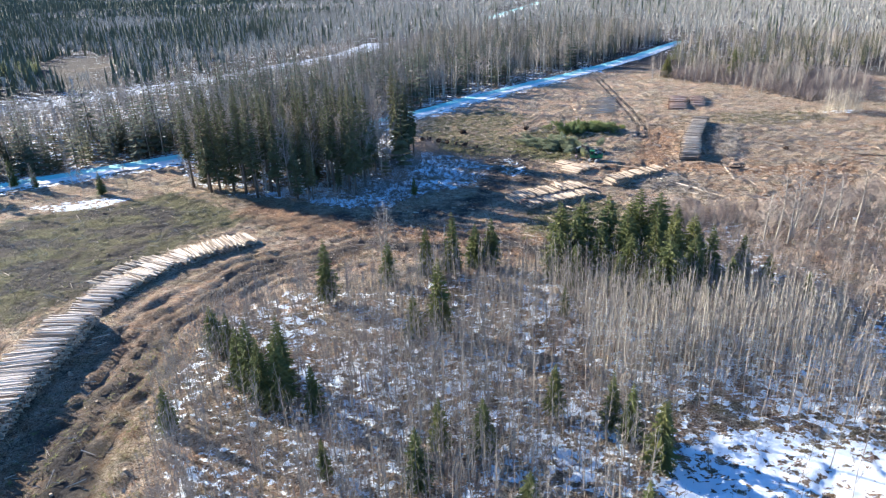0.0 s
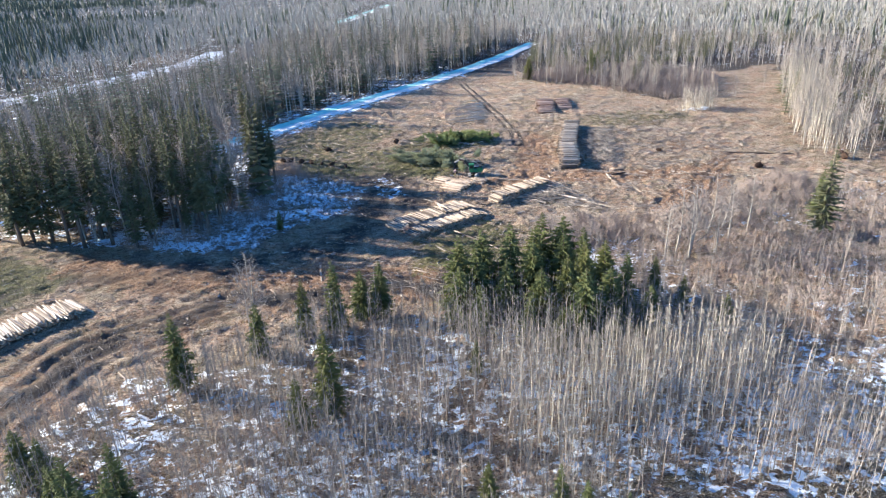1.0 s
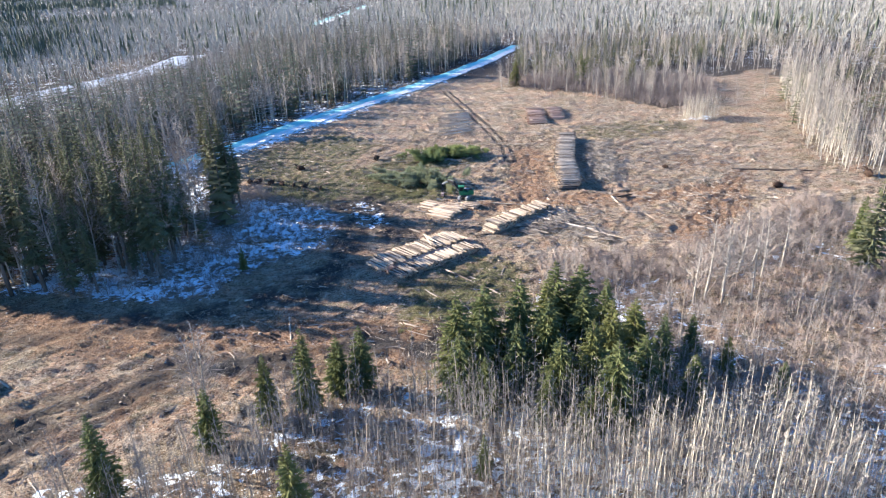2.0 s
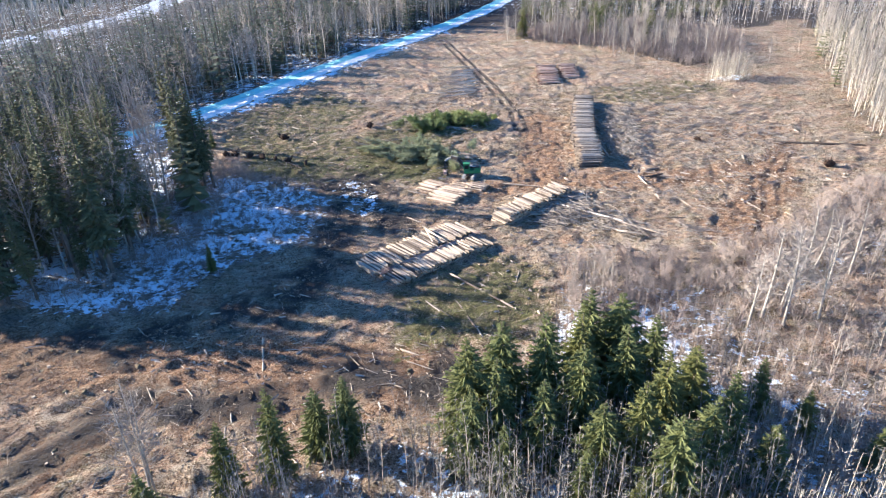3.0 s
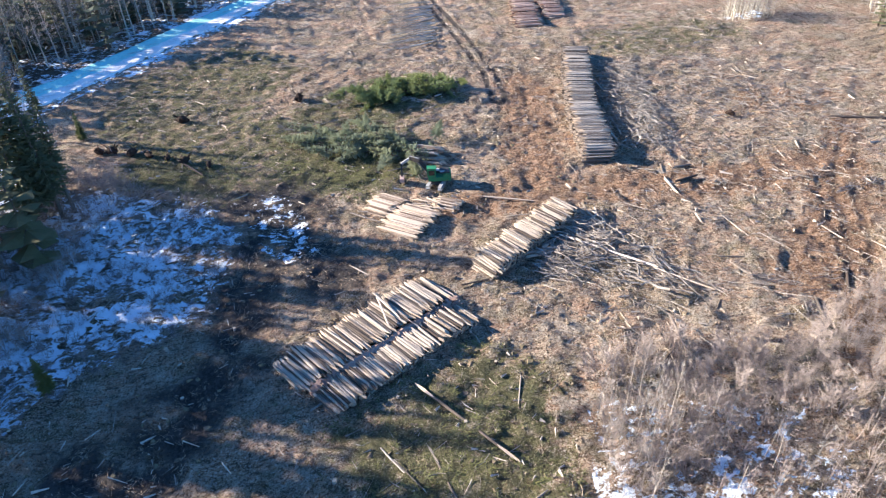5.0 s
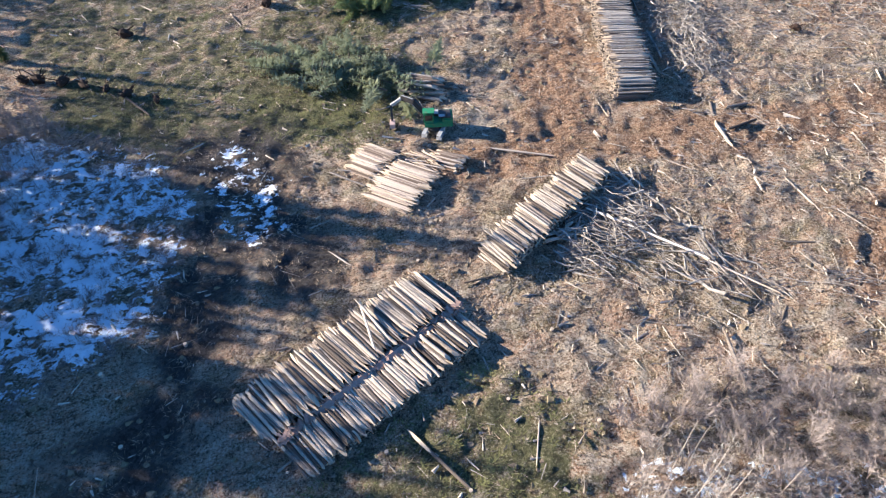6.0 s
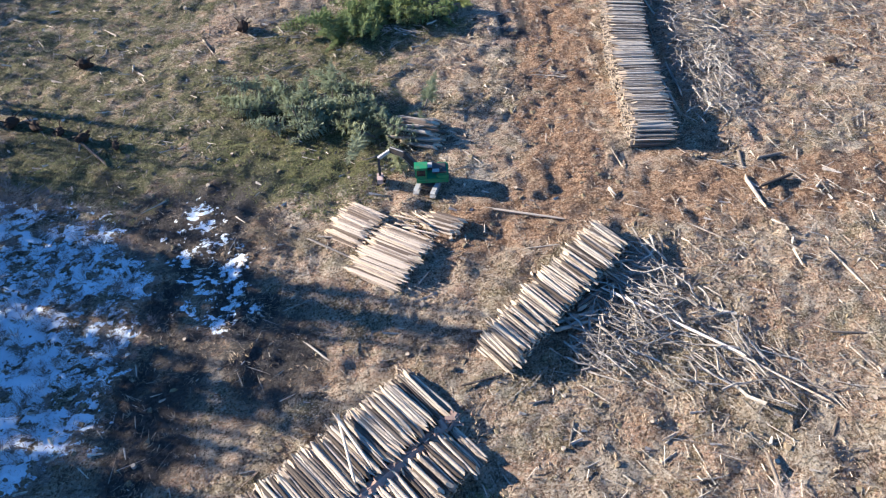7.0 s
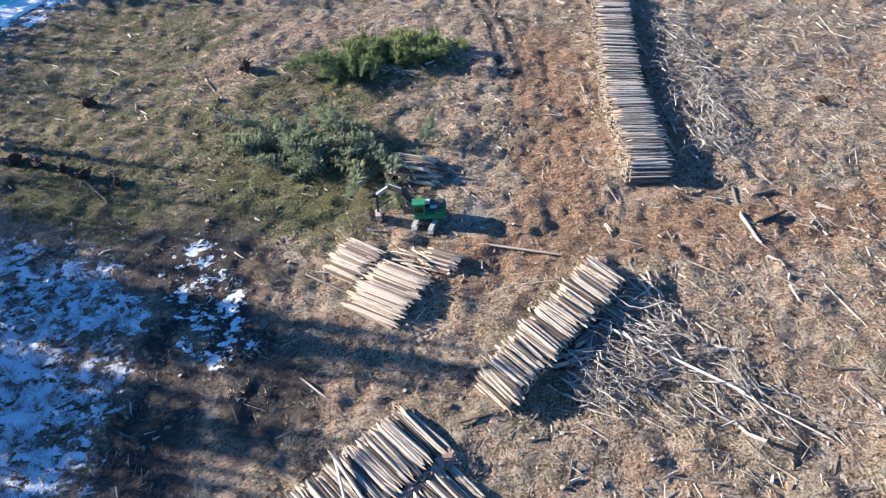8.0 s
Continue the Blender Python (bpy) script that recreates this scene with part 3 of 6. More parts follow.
def road(name, line, half, label, lift=0.12):
    """A banked strip of packed snow along a line."""
    pts = []
    for (x1, y1), (x2, y2) in zip(line[:-1], line[1:]):
        k = max(2, int(math.hypot(x2 - x1, y2 - y1) / 4))
        pts += [(x1 + (x2 - x1) * i / k, y1 + (y2 - y1) * i / k) for i in range(k)]
    pts = np.array(pts + [line[-1]])
    for _ in range(6):
        pts[1:-1] = 0.25 * pts[:-2] + 0.5 * pts[1:-1] + 0.25 * pts[2:]
    d = np.gradient(pts, axis=0)
    d /= np.linalg.norm(d, axis=1)[:, None]
    side = np.stack([-d[:, 1], d[:, 0]], 1)
    us = np.linspace(-1, 1, 15)
    wob = 1 + 0.12 * wave(pts[:, 0], pts[:, 1], 7, 21)
    P = pts[:, None] + side[:, None] * (us[None, :, None] * half * wob[:, None, None])
    shape = np.where(np.abs(us) > 0.99, -0.3, np.where(np.abs(us) > 0.8, lift + 0.22, lift))
    shape = shape - 0.07 * np.clip(1 - np.abs(np.abs(us) - 0.32) / 0.2, 0, 1)
    z = height(P[..., 0], P[..., 1]) + shape[None] + 0.04 * wave(P[..., 0], P[..., 1], 1.7, 22)
    a, b = z.shape
    ids = np.arange(a * b).reshape(a, b)
    qq = np.stack([ids[:-1, :-1], ids[1:, :-1], ids[1:, 1:], ids[:-1, 1:]], -1).reshape(-1, 4)
    tt = np.vstack([qq[:, [0, 2, 1]], qq[:, [0, 3, 2]]])
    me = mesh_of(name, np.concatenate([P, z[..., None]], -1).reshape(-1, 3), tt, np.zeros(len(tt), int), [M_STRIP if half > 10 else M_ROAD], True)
    rut = np.tile(np.clip(1 - np.abs(np.abs(us) - 0.32) / 0.25, 0, 1) * 0.62, (a, 1))
    edge = np.tile(np.clip((np.abs(us) - 0.72) / 0.28, 0, 1) * 0.75, (a, 1))
    # painted sunlight: rises towards the clearing's side of the road
    sun_lane = np.tile(0.5 - 0.9 * us, (a, 1))
    for key, w in (("rut", rut), ("edge", edge), ("sun_lane", sun_lane)):
        me.attributes.new(key, "FLOAT", "POINT").data.foreach_set("value", np.ascontiguousarray(w, dtype=np.float32).ravel())
    return tagged(new(name, me), label, "road", kind="structure")


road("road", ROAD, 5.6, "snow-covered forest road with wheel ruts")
road("road_upper", UPPER, 13, "wide open snowy strip between the woods")
road("road_far", FAR_ROAD, 9, "distant straight snowy forest road")

# ---- trees ----


def spruce_parts(h, whorls, arms, twigs, seed, spread_w=0.17, bare=0.08, plain=False, gaps=0.1):
    """Trunk and crown of a spruce, as two Geos. Each bough is a drooping blade with side twigs."""
    r = random.Random(seed)
    trunk, crown = Geo(), Geo()
    k = 2 if plain else 6
    pts = [(0.03 * h * 0.1 * math.sin(i), 0.02 * h * 0.1 * math.cos(2 * i), h * i / k) for i in range(k + 1)]
    v, t, _ = tube(pts, [0.0125 * h * (1 - 0.93 * i / k) + 0.001 for i in range(k + 1)], 3 if plain else 6, not plain)
    trunk.add(v, t)
    for w in range(whorls):
        f = w / (whorls - 1)
        z = h * (bare + (0.985 - bare) * f ** 0.92)
        reach = h * spread_w * ((1 - f) ** 0.8 + 0.05) * (0.55 + 0.45 * min(1, f * 6 + 0.35))
        n = max(3, round(arms * (1 - 0.5 * f)))
        turn = r.uniform(0, 6.3)
        for a in range(n):
            if r.random() < gaps:
                continue
            ang = turn + 6.283 * a / n + r.uniform(-0.3, 0.3)
            ln = reach * r.uniform(0.5, 1.25)
            droop = -0.38 + 0.75 * f + r.uniform(-0.12, 0.12)
            c, s = math.cos(ang), math.sin(ang)
            zz = z + r.uniform(-0.016, 0.016) * h
            root, mid, tip = np.array((0, 0, zz)), np.array((c * ln * 0.55, s * ln * 0.55, zz + droop * ln * 0.4)), np.array((c * ln, s * ln, zz + droop * ln * 0.65 + 0.05 * ln))
            side = np.array((-s, c, 0.0))
            wd = ln * (0.2 if plain else 0.045) + 0.003
            dn = np.array((0, 0, -0.4 * wd))
            vs = [root, mid + side * wd + dn, mid - side * wd + dn, tip, mid + np.array((0, 0, 0.12 * ln))]
            ts = [(0, 4, 1), (0, 2, 4), (4, 3, 1), (4, 2, 3)]
            if plain:
                vs, ts = [root, mid + side * wd * 2.0 + dn, tip, mid - side * wd * 2.0 + dn], [(0, 1, 2), (0, 2, 3)]
            for j in range(0 if plain else twigs):
                u = 0.16 + 0.84 * (j + r.random()) / twigs
                p = root + (tip - root) * u + np.array((0, 0, (mid[2] - (root[2] + tip[2]) / 2) * 4 * u * (1 - u)))
                sg = 1 if j % 2 else -1
                q = p + side * (sg * ln * (0.46 * (1.12 - u)) * r.uniform(0.5, 1.15)) + np.array((c, s, 0)) * (ln * r.uniform(0.08, 0.3)) + np.array((0, 0, ln * r.uniform(-0.24, 0.07)))
                o = np.array((c, s, 0)) * (0.045 * ln + 0.0035) + side * (0.012 * r.uniform(-1, 1))
                b = len(vs)
                vs += [p - o, p + o, q]
                ts += [(b, b + 1, b + 2)]
            crown.add(vs, ts)
    return trunk, crown


def aspen_parts(h, limbs, twigs, seed, sides=6, segs=6, bare=0.3, width=0.16, thick=0.0085, plain=False, twig_w=0.0016):
    """Trunk and bare limbs of an aspen or birch, as two Geos."""
    r = random.Random(seed)
    trunk, top = Geo(), Geo()
    bx, by = r.uniform(-0.04, 0.04) * h, r.uniform(-0.04, 0.04) * h
    pts = [(bx * math.sin(2.4 * i / segs), by * math.sin(3.1 * i / segs), h * i / segs) for i in range(segs + 1)]
    rad = [thick * h * (1 - 0.88 * (i / segs) ** 0.9) + 0.0008 for i in range(segs + 1)]
    v, t, _ = tube(pts, rad, sides, False)
    trunk.add(v, t)
    for b in range(limbs):
        f = bare + (0.97 - bare) * (b + r.random()) / limbs
        i = f * segs
        i0 = min(int(i), segs - 1)
        p = np.array(pts[i0]) + (np.array(pts[i0 + 1]) - np.array(pts[i0])) * (i - i0)
        ang = b * 2.4 + r.uniform(-0.5, 0.5)
        ln = h * width * (1.25 - f) * r.uniform(0.6, 1.3)
        up = r.uniform(0.55, 1.25)
        d = np.array((math.cos(ang), math.sin(ang), up))
        m, e = p + d * ln * 0.5, p + d * ln * np.array((0.85, 0.85, 1.2))
        w = thick * h * 0.34 * (1.2 - f) + 0.0006
        if plain:
            o = np.array((-math.sin(ang), math.cos(ang), 0)) * (w * 0.7 + 0.0006)
            top.add([p - o, p + o, e], [(0, 1, 2)])
        else:
            v, t, _ = tube([p, m, e], [w, w * 0.65, 0.0008], 3, False)
            top.add(v, t)
        for j in range(twigs):
            u = 0.3 + 0.7 * r.random()
            s = p + (e - p) * u
            o = np.array((r.uniform(-1, 1), r.uniform(-1, 1), r.uniform(0.1, 1.3))) * ln * (0.6 if plain else 0.42)
            n = np.cross(o, (0.3, 0.5, 0.2))
            n = n / (np.linalg.norm(n) + 1e-6) * twig_w
            top.add([s - n, s + n, s + o], [(0, 1, 2)])
    return trunk, top


def proto(parts):
    g = Geo()
    for i, p in enumerate(parts):
        v, t, _ = p.arrays()
        g.add(v, t, i)
    return g.arrays()


def tree_thing(kind, parts, mats, names, label, category, group):
    """A tree as an Empty with its trunk and crown."""
    e = tagged(new(kind), label, category, group)
    for p, m, nme in zip(parts, mats, names):
        part(nme, p, [m], e, smooth=nme == "trunk")
    return e


def stand(ob, x, y, s=1.0, turn=None, wide=None, lean=(0, 0)):
    m = Matrix.Translation((x, y, h1(x, y) - 0.08)) @ Matrix.Rotation(lean[0], 4, "X") @ Matrix.Rotation(lean[1], 4, "Y") @ Matrix.Rotation(rng.uniform(0, 6.28) if turn is None else turn, 4, "Z")
    w = wide or s
    return m @ Matrix.Diagonal((w, w, s, 1))


class Kind:
    """A kind of tree: the first of each shape is built, the rest are copies."""

    def __init__(self, name, shapes, mats, names, category, group):
        self.name, self.shapes, self.mats, self.names, self.cat, self.group, self.first = name, shapes, mats, names, category, group, {}

    def put(self, i, m, label):
        i = i % len(self.shapes)
        if i not in self.first:
            self.first[i] = tree_thing(self.name, self.shapes[i], self.mats, self.names, label, self.cat, self.group)
            self.first[i].matrix_basis = m
            return self.first[i]
        ob = copy_thing(self.first[i], Matrix())
        ob.matrix_basis = m
        return tagged(ob, label)


def scatter(poly, step, seed, keep=None, jit=0.85):
    """Uneven places inside an outline, about step apart."""
    g = np.random.default_rng(seed)
    xs, ys = [p[0] for p in poly], [p[1] for p in poly]
    x, y = np.meshgrid(np.arange(min(xs), max(xs), step), np.arange(min(ys), max(ys), step))
    x = x.ravel() + g.uniform(-0.5, 0.5, x.size) * step * jit
    y = y.ravel() + g.uniform(-0.5, 0.5, y.size) * step * jit
    ok = inside(poly, x, y)
    x, y = x[ok], y[ok]
    if keep is not None:
        ok = keep(x, y) > g.random(x.size)
        x, y = x[ok], y[ok]
    return x, y


def places(x, y, lo, hi, seed, wide=1.0, lean=0.03):
    g = np.random.default_rng(seed)
    k = len(x)
    s = g.uniform(lo, hi, k)
    return np.stack([x, y, height(x, y) - 0.1, s, s * wide * g.uniform(0.85, 1.2, k), g.uniform(0, 6.28, k), g.normal(0, lean, k), g.normal(0, lean, k)], 1)


def stuff(name, groups, mats, label, category):
    """One object out of many copies. groups: (list of protos, places)."""
    out = []
    for protos, pl in groups:
        for i, p in enumerate(protos):
            sub = pl[i :: len(protos)]
            if len(sub):
                out.append(spread(p, sub))
    if not out:
        return None
    return tagged(new(name, mesh_of(name, *join(out), mats)), label, category, kind="stuff")


def far_aspen(seed):
    """A far bare tree: a trunk with thin upright blades for limbs."""
    r = random.Random(seed)
    g = Geo()
    v, t, _ = tube([(0, 0, 0), (0, 0, 1.0)], [0.011, 0.002], 3, False)
    g.add(v, t, 0)
    for i in range(10):
        a = i * 2.4
        c, s = math.cos(a), math.sin(a)
        ln, z1 = r.uniform(0.06, 0.15), r.uniform(0.6, 1.0)
        g.add([(0, 0, r.uniform(0.2, 0.5)), (c * ln + s * 0.008, s * ln - c * 0.008, z1), (c * ln - s * 0.008, s * ln + c * 0.008, z1 + 0.03)], [(0, 1, 2)], 1)
    return g.arrays()


def far_spruce(seed):
    """A far spruce: three ragged skirts on a thin trunk."""
    r = random.Random(seed)
    g = Geo()
    g.add([(-0.01, 0, 0), (0.01, 0, 0), (0, 0, 0.5)], [(0, 1, 2)], 0)
    for z0, z1, rad in ((0.05, 0.55, 0.13), (0.3, 0.78, 0.095), (0.55, 1.0, 0.06)):
        n = 5
        ring = [(math.cos(6.283 * j / n + z0 * 9) * rad * r.uniform(0.6, 1.25), math.sin(6.283 * j / n + z0 * 9) * rad * r.uniform(0.6, 1.25), z0 + r.uniform(-0.05, 0.05)) for j in range(n)]
        g.add(ring + [(0, 0, z1)], [(j, (j + 1) % n, n) for j in range(n)], 1)
    return g.arrays()


# unit shapes: one metre tall, scaled to their height
S_FINE = [spruce_parts(1.0, 42, 10, 15, 40 + i, w) for i, w in enumerate((0.22, 0.19, 0.245))]
S_TALL = [spruce_parts(1.0, 60, 7, 9, 60 + i, w, b, False, 0.2) for i, (w, b) in enumerate(((0.085, 0.2), (0.07, 0.34), (0.10, 0.12), (0.08, 0.27)))]
S_MID = [proto(spruce_parts(1.0, 14, 5, 1, 80 + i, w, 0.1, True)) for i, w in enumerate((0.155, 0.13, 0.18))]
S_LOW = [far_spruce(90 + i) for i in range(4)]
A_FINE = [aspen_parts(1.0, 30, 16, 110 + i, 6, 6, 0.26, 0.2, 0.0095, False, 0.0019) for i in range(4)]
A_POLE = [proto(aspen_parts(1.0, 12, 5, 120 + i, 3, 4, 0.2, 0.15, 0.0062, True, 0.0024)) for i in range(5)]
A_TALL = [proto(aspen_parts(1.0, 15, 8, 130 + i, 3, 3, 0.33, 0.2, 0.0105, True, 0.0033)) for i in range(4)]
A_LOW = [far_aspen(140 + i) for i in range(3)]

spruces = Kind("spruce_tree", S_FINE, (M_SPRUCE_BARK, M_NEEDLE), ("trunk", "crown"), "spruce tree", "spruces of the young stand")
tall_spruces = Kind("spruce_tree", S_TALL, (M_SPRUCE_BARK, M_NEEDLE_PALE), ("trunk", "crown"), "spruce tree", "tall spruces by the road")
aspens = Kind("aspen_tree", A_FINE, (M_ASPEN_BARK, M_TWIG), ("trunk", "crown"), "aspen tree", "bare aspens")

CLUMP = [(22.5, 114.5, 14.5), (25, 112, 13), (27, 116, 14.5), (31.5, 114.5, 15.5), (29, 109, 12), (34, 110.5, 14), (36, 115, 14.5), (38.5, 118, 15.5), (42, 117, 15), (40, 112, 14), (44, 113, 14),
         (33, 104, 11.5), (37, 103.5, 13.5), (41, 106, 14.5), (38, 99, 13), (45, 107, 14), (46.8, 103, 13), (43, 101, 12), (24, 107, 9), (30.5, 102, 8.5), (49, 99, 9), (34, 98, 8), (47, 110, 11), (21.5, 110, 11)]
for i, (x, y, s) in enumerate(CLUMP):
    spruces.put(i, stand(None, x, y, s, None, s * rng.uniform(1.05, 1.35)), "dense green spruce in a clump at the clearing edge")
LONE = [(-21, 104.5, 12.5), (-10.4, 111, 9.5), (-3.2, 114, 11), (1.8, 114.6, 13), (6.3, 117.5, 9.5), (9.5, 117, 10.5), (-1, 92, 13.5), (-5.1, 90.8, 8), (-18.1, 72, 8), (-25.5, 74.4, 11), (-37, 90, 8),
        (-34, 88, 8), (-27.8, 78, 12), (-23.1, 74.2, 12), (-30, 80, 10), (-24, 80, 11), (-37, 70, 7), (-4, 57.2, 9), (-1.4, 63.6, 8), (3.9, 63.3, 8), (13.6, 69.2, 8), (20.3, 66.5, 9), (24, 59.1, 9.5), (22, 64, 8.5), (26, 63, 7),
        (55, 108, 9), (58, 104, 7), (108, 131, 12), (8, 52, 7), (19, 48, 9), (-15, 60, 6), (62, 98, 6), (20, 96, 6)]
for i, (x, y, s) in enumerate(LONE):
    spruces.put(i + 1, stand(None, x, y, s, None, s * rng.uniform(0.8, 1.05)), "single dark green spruce among bare aspens")
x, y = scatter(WEST_WOOD, 4.6, 31, lambda x, y: np.where(y > 197, 0.04, np.where(x > -48, np.where(y > 175, 0.12, 0.07), 0.3 - 0.3 * (wave(x, y, 14, 32) > -0.1))))
for i, (a, b) in enumerate(zip(x, y)):
    s = rng.uniform(17, 28) if b > 190 else rng.uniform(13, 27)
    tall_spruces.put(i, stand(None, a, b, s, None, s * rng.uniform(0.8, 1.25), rng.normal(0, 0.02, 2)), "tall slender spruce at the wood's edge")
for i, (a, b, s) in enumerate([(-23, 168.5, 29), (-29, 171, 29), (-36, 170, 20), (-39, 171, 22), (-21, 176, 26), (-47, 173, 28), (-38, 165, 18), (-50, 169.5, 28), (-44, 169, 27), (-54, 173, 28), (-58, 175, 27), (-42, 174, 26), (-64, 174, 27), (-46, 177, 27), (-62, 175.5, 25), (-34, 165, 16), (-25, 171.5, 26), (-71, 180, 25), (-66, 178, 23), (-20.5, 181, 28), (-26, 178, 27), (-31, 175, 24), (-35, 178, 23)]):
    tall_spruces.put(i, stand(None, a, b, s, None, s * 1.15), "tall slender spruce at the wood's edge")
for i, (a, b, s) in enumerate([(-14, 206, 28.5), (-12, 204, 28), (-10.5, 206.5, 25), (-9.5, 203.5, 23), (-8, 205, 20), (-12.8, 202, 24)]):
    tall_spruces.put(i + 1, stand(None, a, b, s, None, s * 1.2), "tall dark spruce in a small clump near the road")
for i, (a, b, s) in enumerate([(-30, 184, 27), (-24, 186, 26), (-36, 187, 26), (-33, 184, 26), (-40, 188, 27), (-27, 182, 26), (-38, 183, 26), (-42, 193, 26), (-45, 190, 24), (-27, 196, 23), (-24, 201, 26), (-29, 201, 26), (-32, 205, 27), (-35, 210, 26), (-38, 201, 27), (-42, 207, 27), (-46, 213, 26), (-40, 213, 26), (-28, 209, 24), (-50, 214, 24), (-56, 206, 22), (-48, 182, 27), (-53, 178, 26), (-57, 184, 28), (-62, 181, 26), (-52, 190, 27), (-60, 193, 28), (-67, 188, 27), (-56, 199, 25), (-66, 199, 27), (-73, 194, 26), (-43, 180, 25), (-74, 203, 25), (-47, 198, 23), (-64, 208, 24)]):
    tall_spruces.put(i, stand(None, a, b, s, None, s * 1.15), "tall slender spruce deeper in the wood")
tall_spruces.put(2, stand(None, 102, 123, 20, None, 34), "tall lone grey-green spruce among bare shrubs")
x, y = scatter(WEST_WOOD, 4.0, 33, lambda x, y: (0.4 + 0.35 * (wave(x, y, 14, 32) > -0.05)) * np.where((y > 197) & (x > -60), 0.28, 1))
for i, (a, b) in enumerate(zip(x, y)):
    s = rng.uniform(15, 22)
    aspens.put(i, stand(None, a, b, s, None, s, rng.normal(0, 0.03, 2)), "leafless pale aspen between spruces")
for i, (a, b, s) in enumerate([(-11.5, 117, 15), (-11.2, 117.4, 14), (-12.2, 116.5, 13), (70, 125, 14.5), (72.5, 124, 14), (74, 126, 13), (71, 122, 12), (67, 124, 11), (77, 122, 12), (81, 131, 13), (84, 128, 12), (86, 133, 11), (90, 130, 12), (-22, 106, 10), (-26, 104, 9), (-17, 104, 9), (-13, 108, 8)]):
    aspens.put(i, stand(None, a, b, s, None, s * (1.7 if a > 60 else 1.1), rng.normal(0, 0.05, 2)), "leafless pale aspen at the clearing edge")
RIGHT_EDGE = [(146, 177), (157, 197), (188, 242), (232, 296), (252, 290), (205, 235), (172, 190), (165, 160), (150, 158)]
x, y = scatter(RIGHT_EDGE, 5.2, 35, lambda x, y: 0.55 + 0.35 * wave(x, y, 12, 36))
for i, (a, b) in enumerate(zip(x, y)):
    s = rng.uniform(7, 18)
    aspens.put(i, stand(None, a, b, s), "leafless pale aspen at the edge of the woods")
for i, (a, b) in enumerate(zip(*scatter([(116, 330), (122, 312), (132, 294), (140, 277), (152, 270), (168, 268), (185, 290), (168, 320), (140, 340)], 6.2, 404, lambda x, y: 0.75 + 0 * x))):
    s = rng.uniform(9, 15)
    aspens.put(i, stand(None, a, b, s, None, s * 1.05, rng.normal(0, 0.05, 2)), "tall white-stemmed bare aspen over brown brush")
for i, (a, b, s) in enumerate([(177, 254, 9), (166, 262, 8), (200, 266, 10), (108, 328, 11), (112, 330, 13), (110, 334, 12), (160, 160, 11), (156, 172, 12)]):
    aspens.put(i, stand(None, a, b, s, None, s * 1.1, rng.normal(0, 0.04, 2)), "lone bare aspen standing at the clearing edge")
for i, (a, b, s) in enumerate([(117, 334, 12), (145, 322, 15), (150, 326, 13), (172, 322, 11)]):
    spruces.put(i, stand(None, a, b, s, None, s * 1.15), "dark spruce behind the brushy clearing edge")
for i, (a, b, s) in enumerate([(-7, 165, 5.5), (-9, 232, 6), (-96, 177, 7), (-128, 189, 9), (-120, 186, 7)]):
    spruces.put(i, stand(None, a, b, s, None, s * 0.8), "thin young spruce standing alone near the snowy road")
for i, (a, b, s) in enumerate([(-102, 178, 9), (-108, 185, 10), (-91, 182, 8), (-118, 182, 9), (-82, 178, 8), (-126, 184, 10), (-133, 160, 16), (-140, 170, 17), (-128, 150, 15), (-122, 138, 16), (-135, 148, 17), (-146, 160, 16), (-120, 126, 15)]):
    aspens.put(i, stand(None, a, b, s), "bare grey aspen beside the rough field")
x, y = scatter([(147, 177), (158, 197), (189, 242), (228, 290), (240, 284), (200, 235), (170, 192), (160, 172)], 1.9, 409, lambda x, y: 0.45 + 0.4 * (wave(x, y, 9, 410) > -0.2))
stuff("young_aspens", [(A_POLE, places(x, y, 6, 13, 411, 1.1, 0.02))], [M_PALE_BARK, M_TWIG], "dense pale wall of thin bare aspens", "young trees")
SHRUBS = [(44, 130), (48, 146), (60, 147), (75, 142), (95, 148), (120, 160), (150, 164), (150, 156), (100, 136), (73, 132), (60, 134)]
NORTH_SHRUBS = [(112, 334), (120, 318), (136, 302), (144, 282), (151, 262), (172, 258), (200, 300), (180, 345), (140, 350)]

x, y = scatter(WEST_WOOD, 4.0, 37, lambda x, y: np.where((y > 197) & (x > -60), 0.03, np.where(x > -45, 0.06, 0.12)))
xi, yi = scatter([(-10, 188), (-12, 214), (-38, 217), (-42, 196), (-22, 183)], 3.5, 39, lambda x, y: 0.1 * (y < 200))
stuff("spruce_wood", [(S_MID, places(xi, yi, 13, 23, 40, 0.9, 0.02))], [M_SPRUCE_BARK, M_NEEDLE_PALE], "close-set slender spruces inside the wood", "woods")
stuff("spruce_undergrowth", [(S_MID, places(x, y, 5, 15, 38, 1.0, 0.03))], [M_SPRUCE_BARK, M_NEEDLE_PALE], "low ragged spruces filling the wood by the road", "woods")
# the young bare stand in front
x, y = scatter(SOUTH, 1.12, 41, lambda x, y: (x < 130) * (y > 34) * (0.30 + 0.5 * (wave(x, y, 12, 42) > -0.2)) * np.where(inside(OPEN_SNOW, x, y), 0.07, 1) * np.where(inside(POCKET, x, y), 0.25, 1) * np.where(x > 60, 0.3, 1) * np.where((x > 54) & (y > 94), 0.25, 1) * np.where(x < -14, 0.8, 1))
xa, ya = scatter([(20, 76), (22, 95), (54, 91), (60, 78)], 1.3, 43)
xc, yc = scatter([(144, 243), (150, 237), (158, 239), (160, 246), (150, 248)], 1.1, 46)
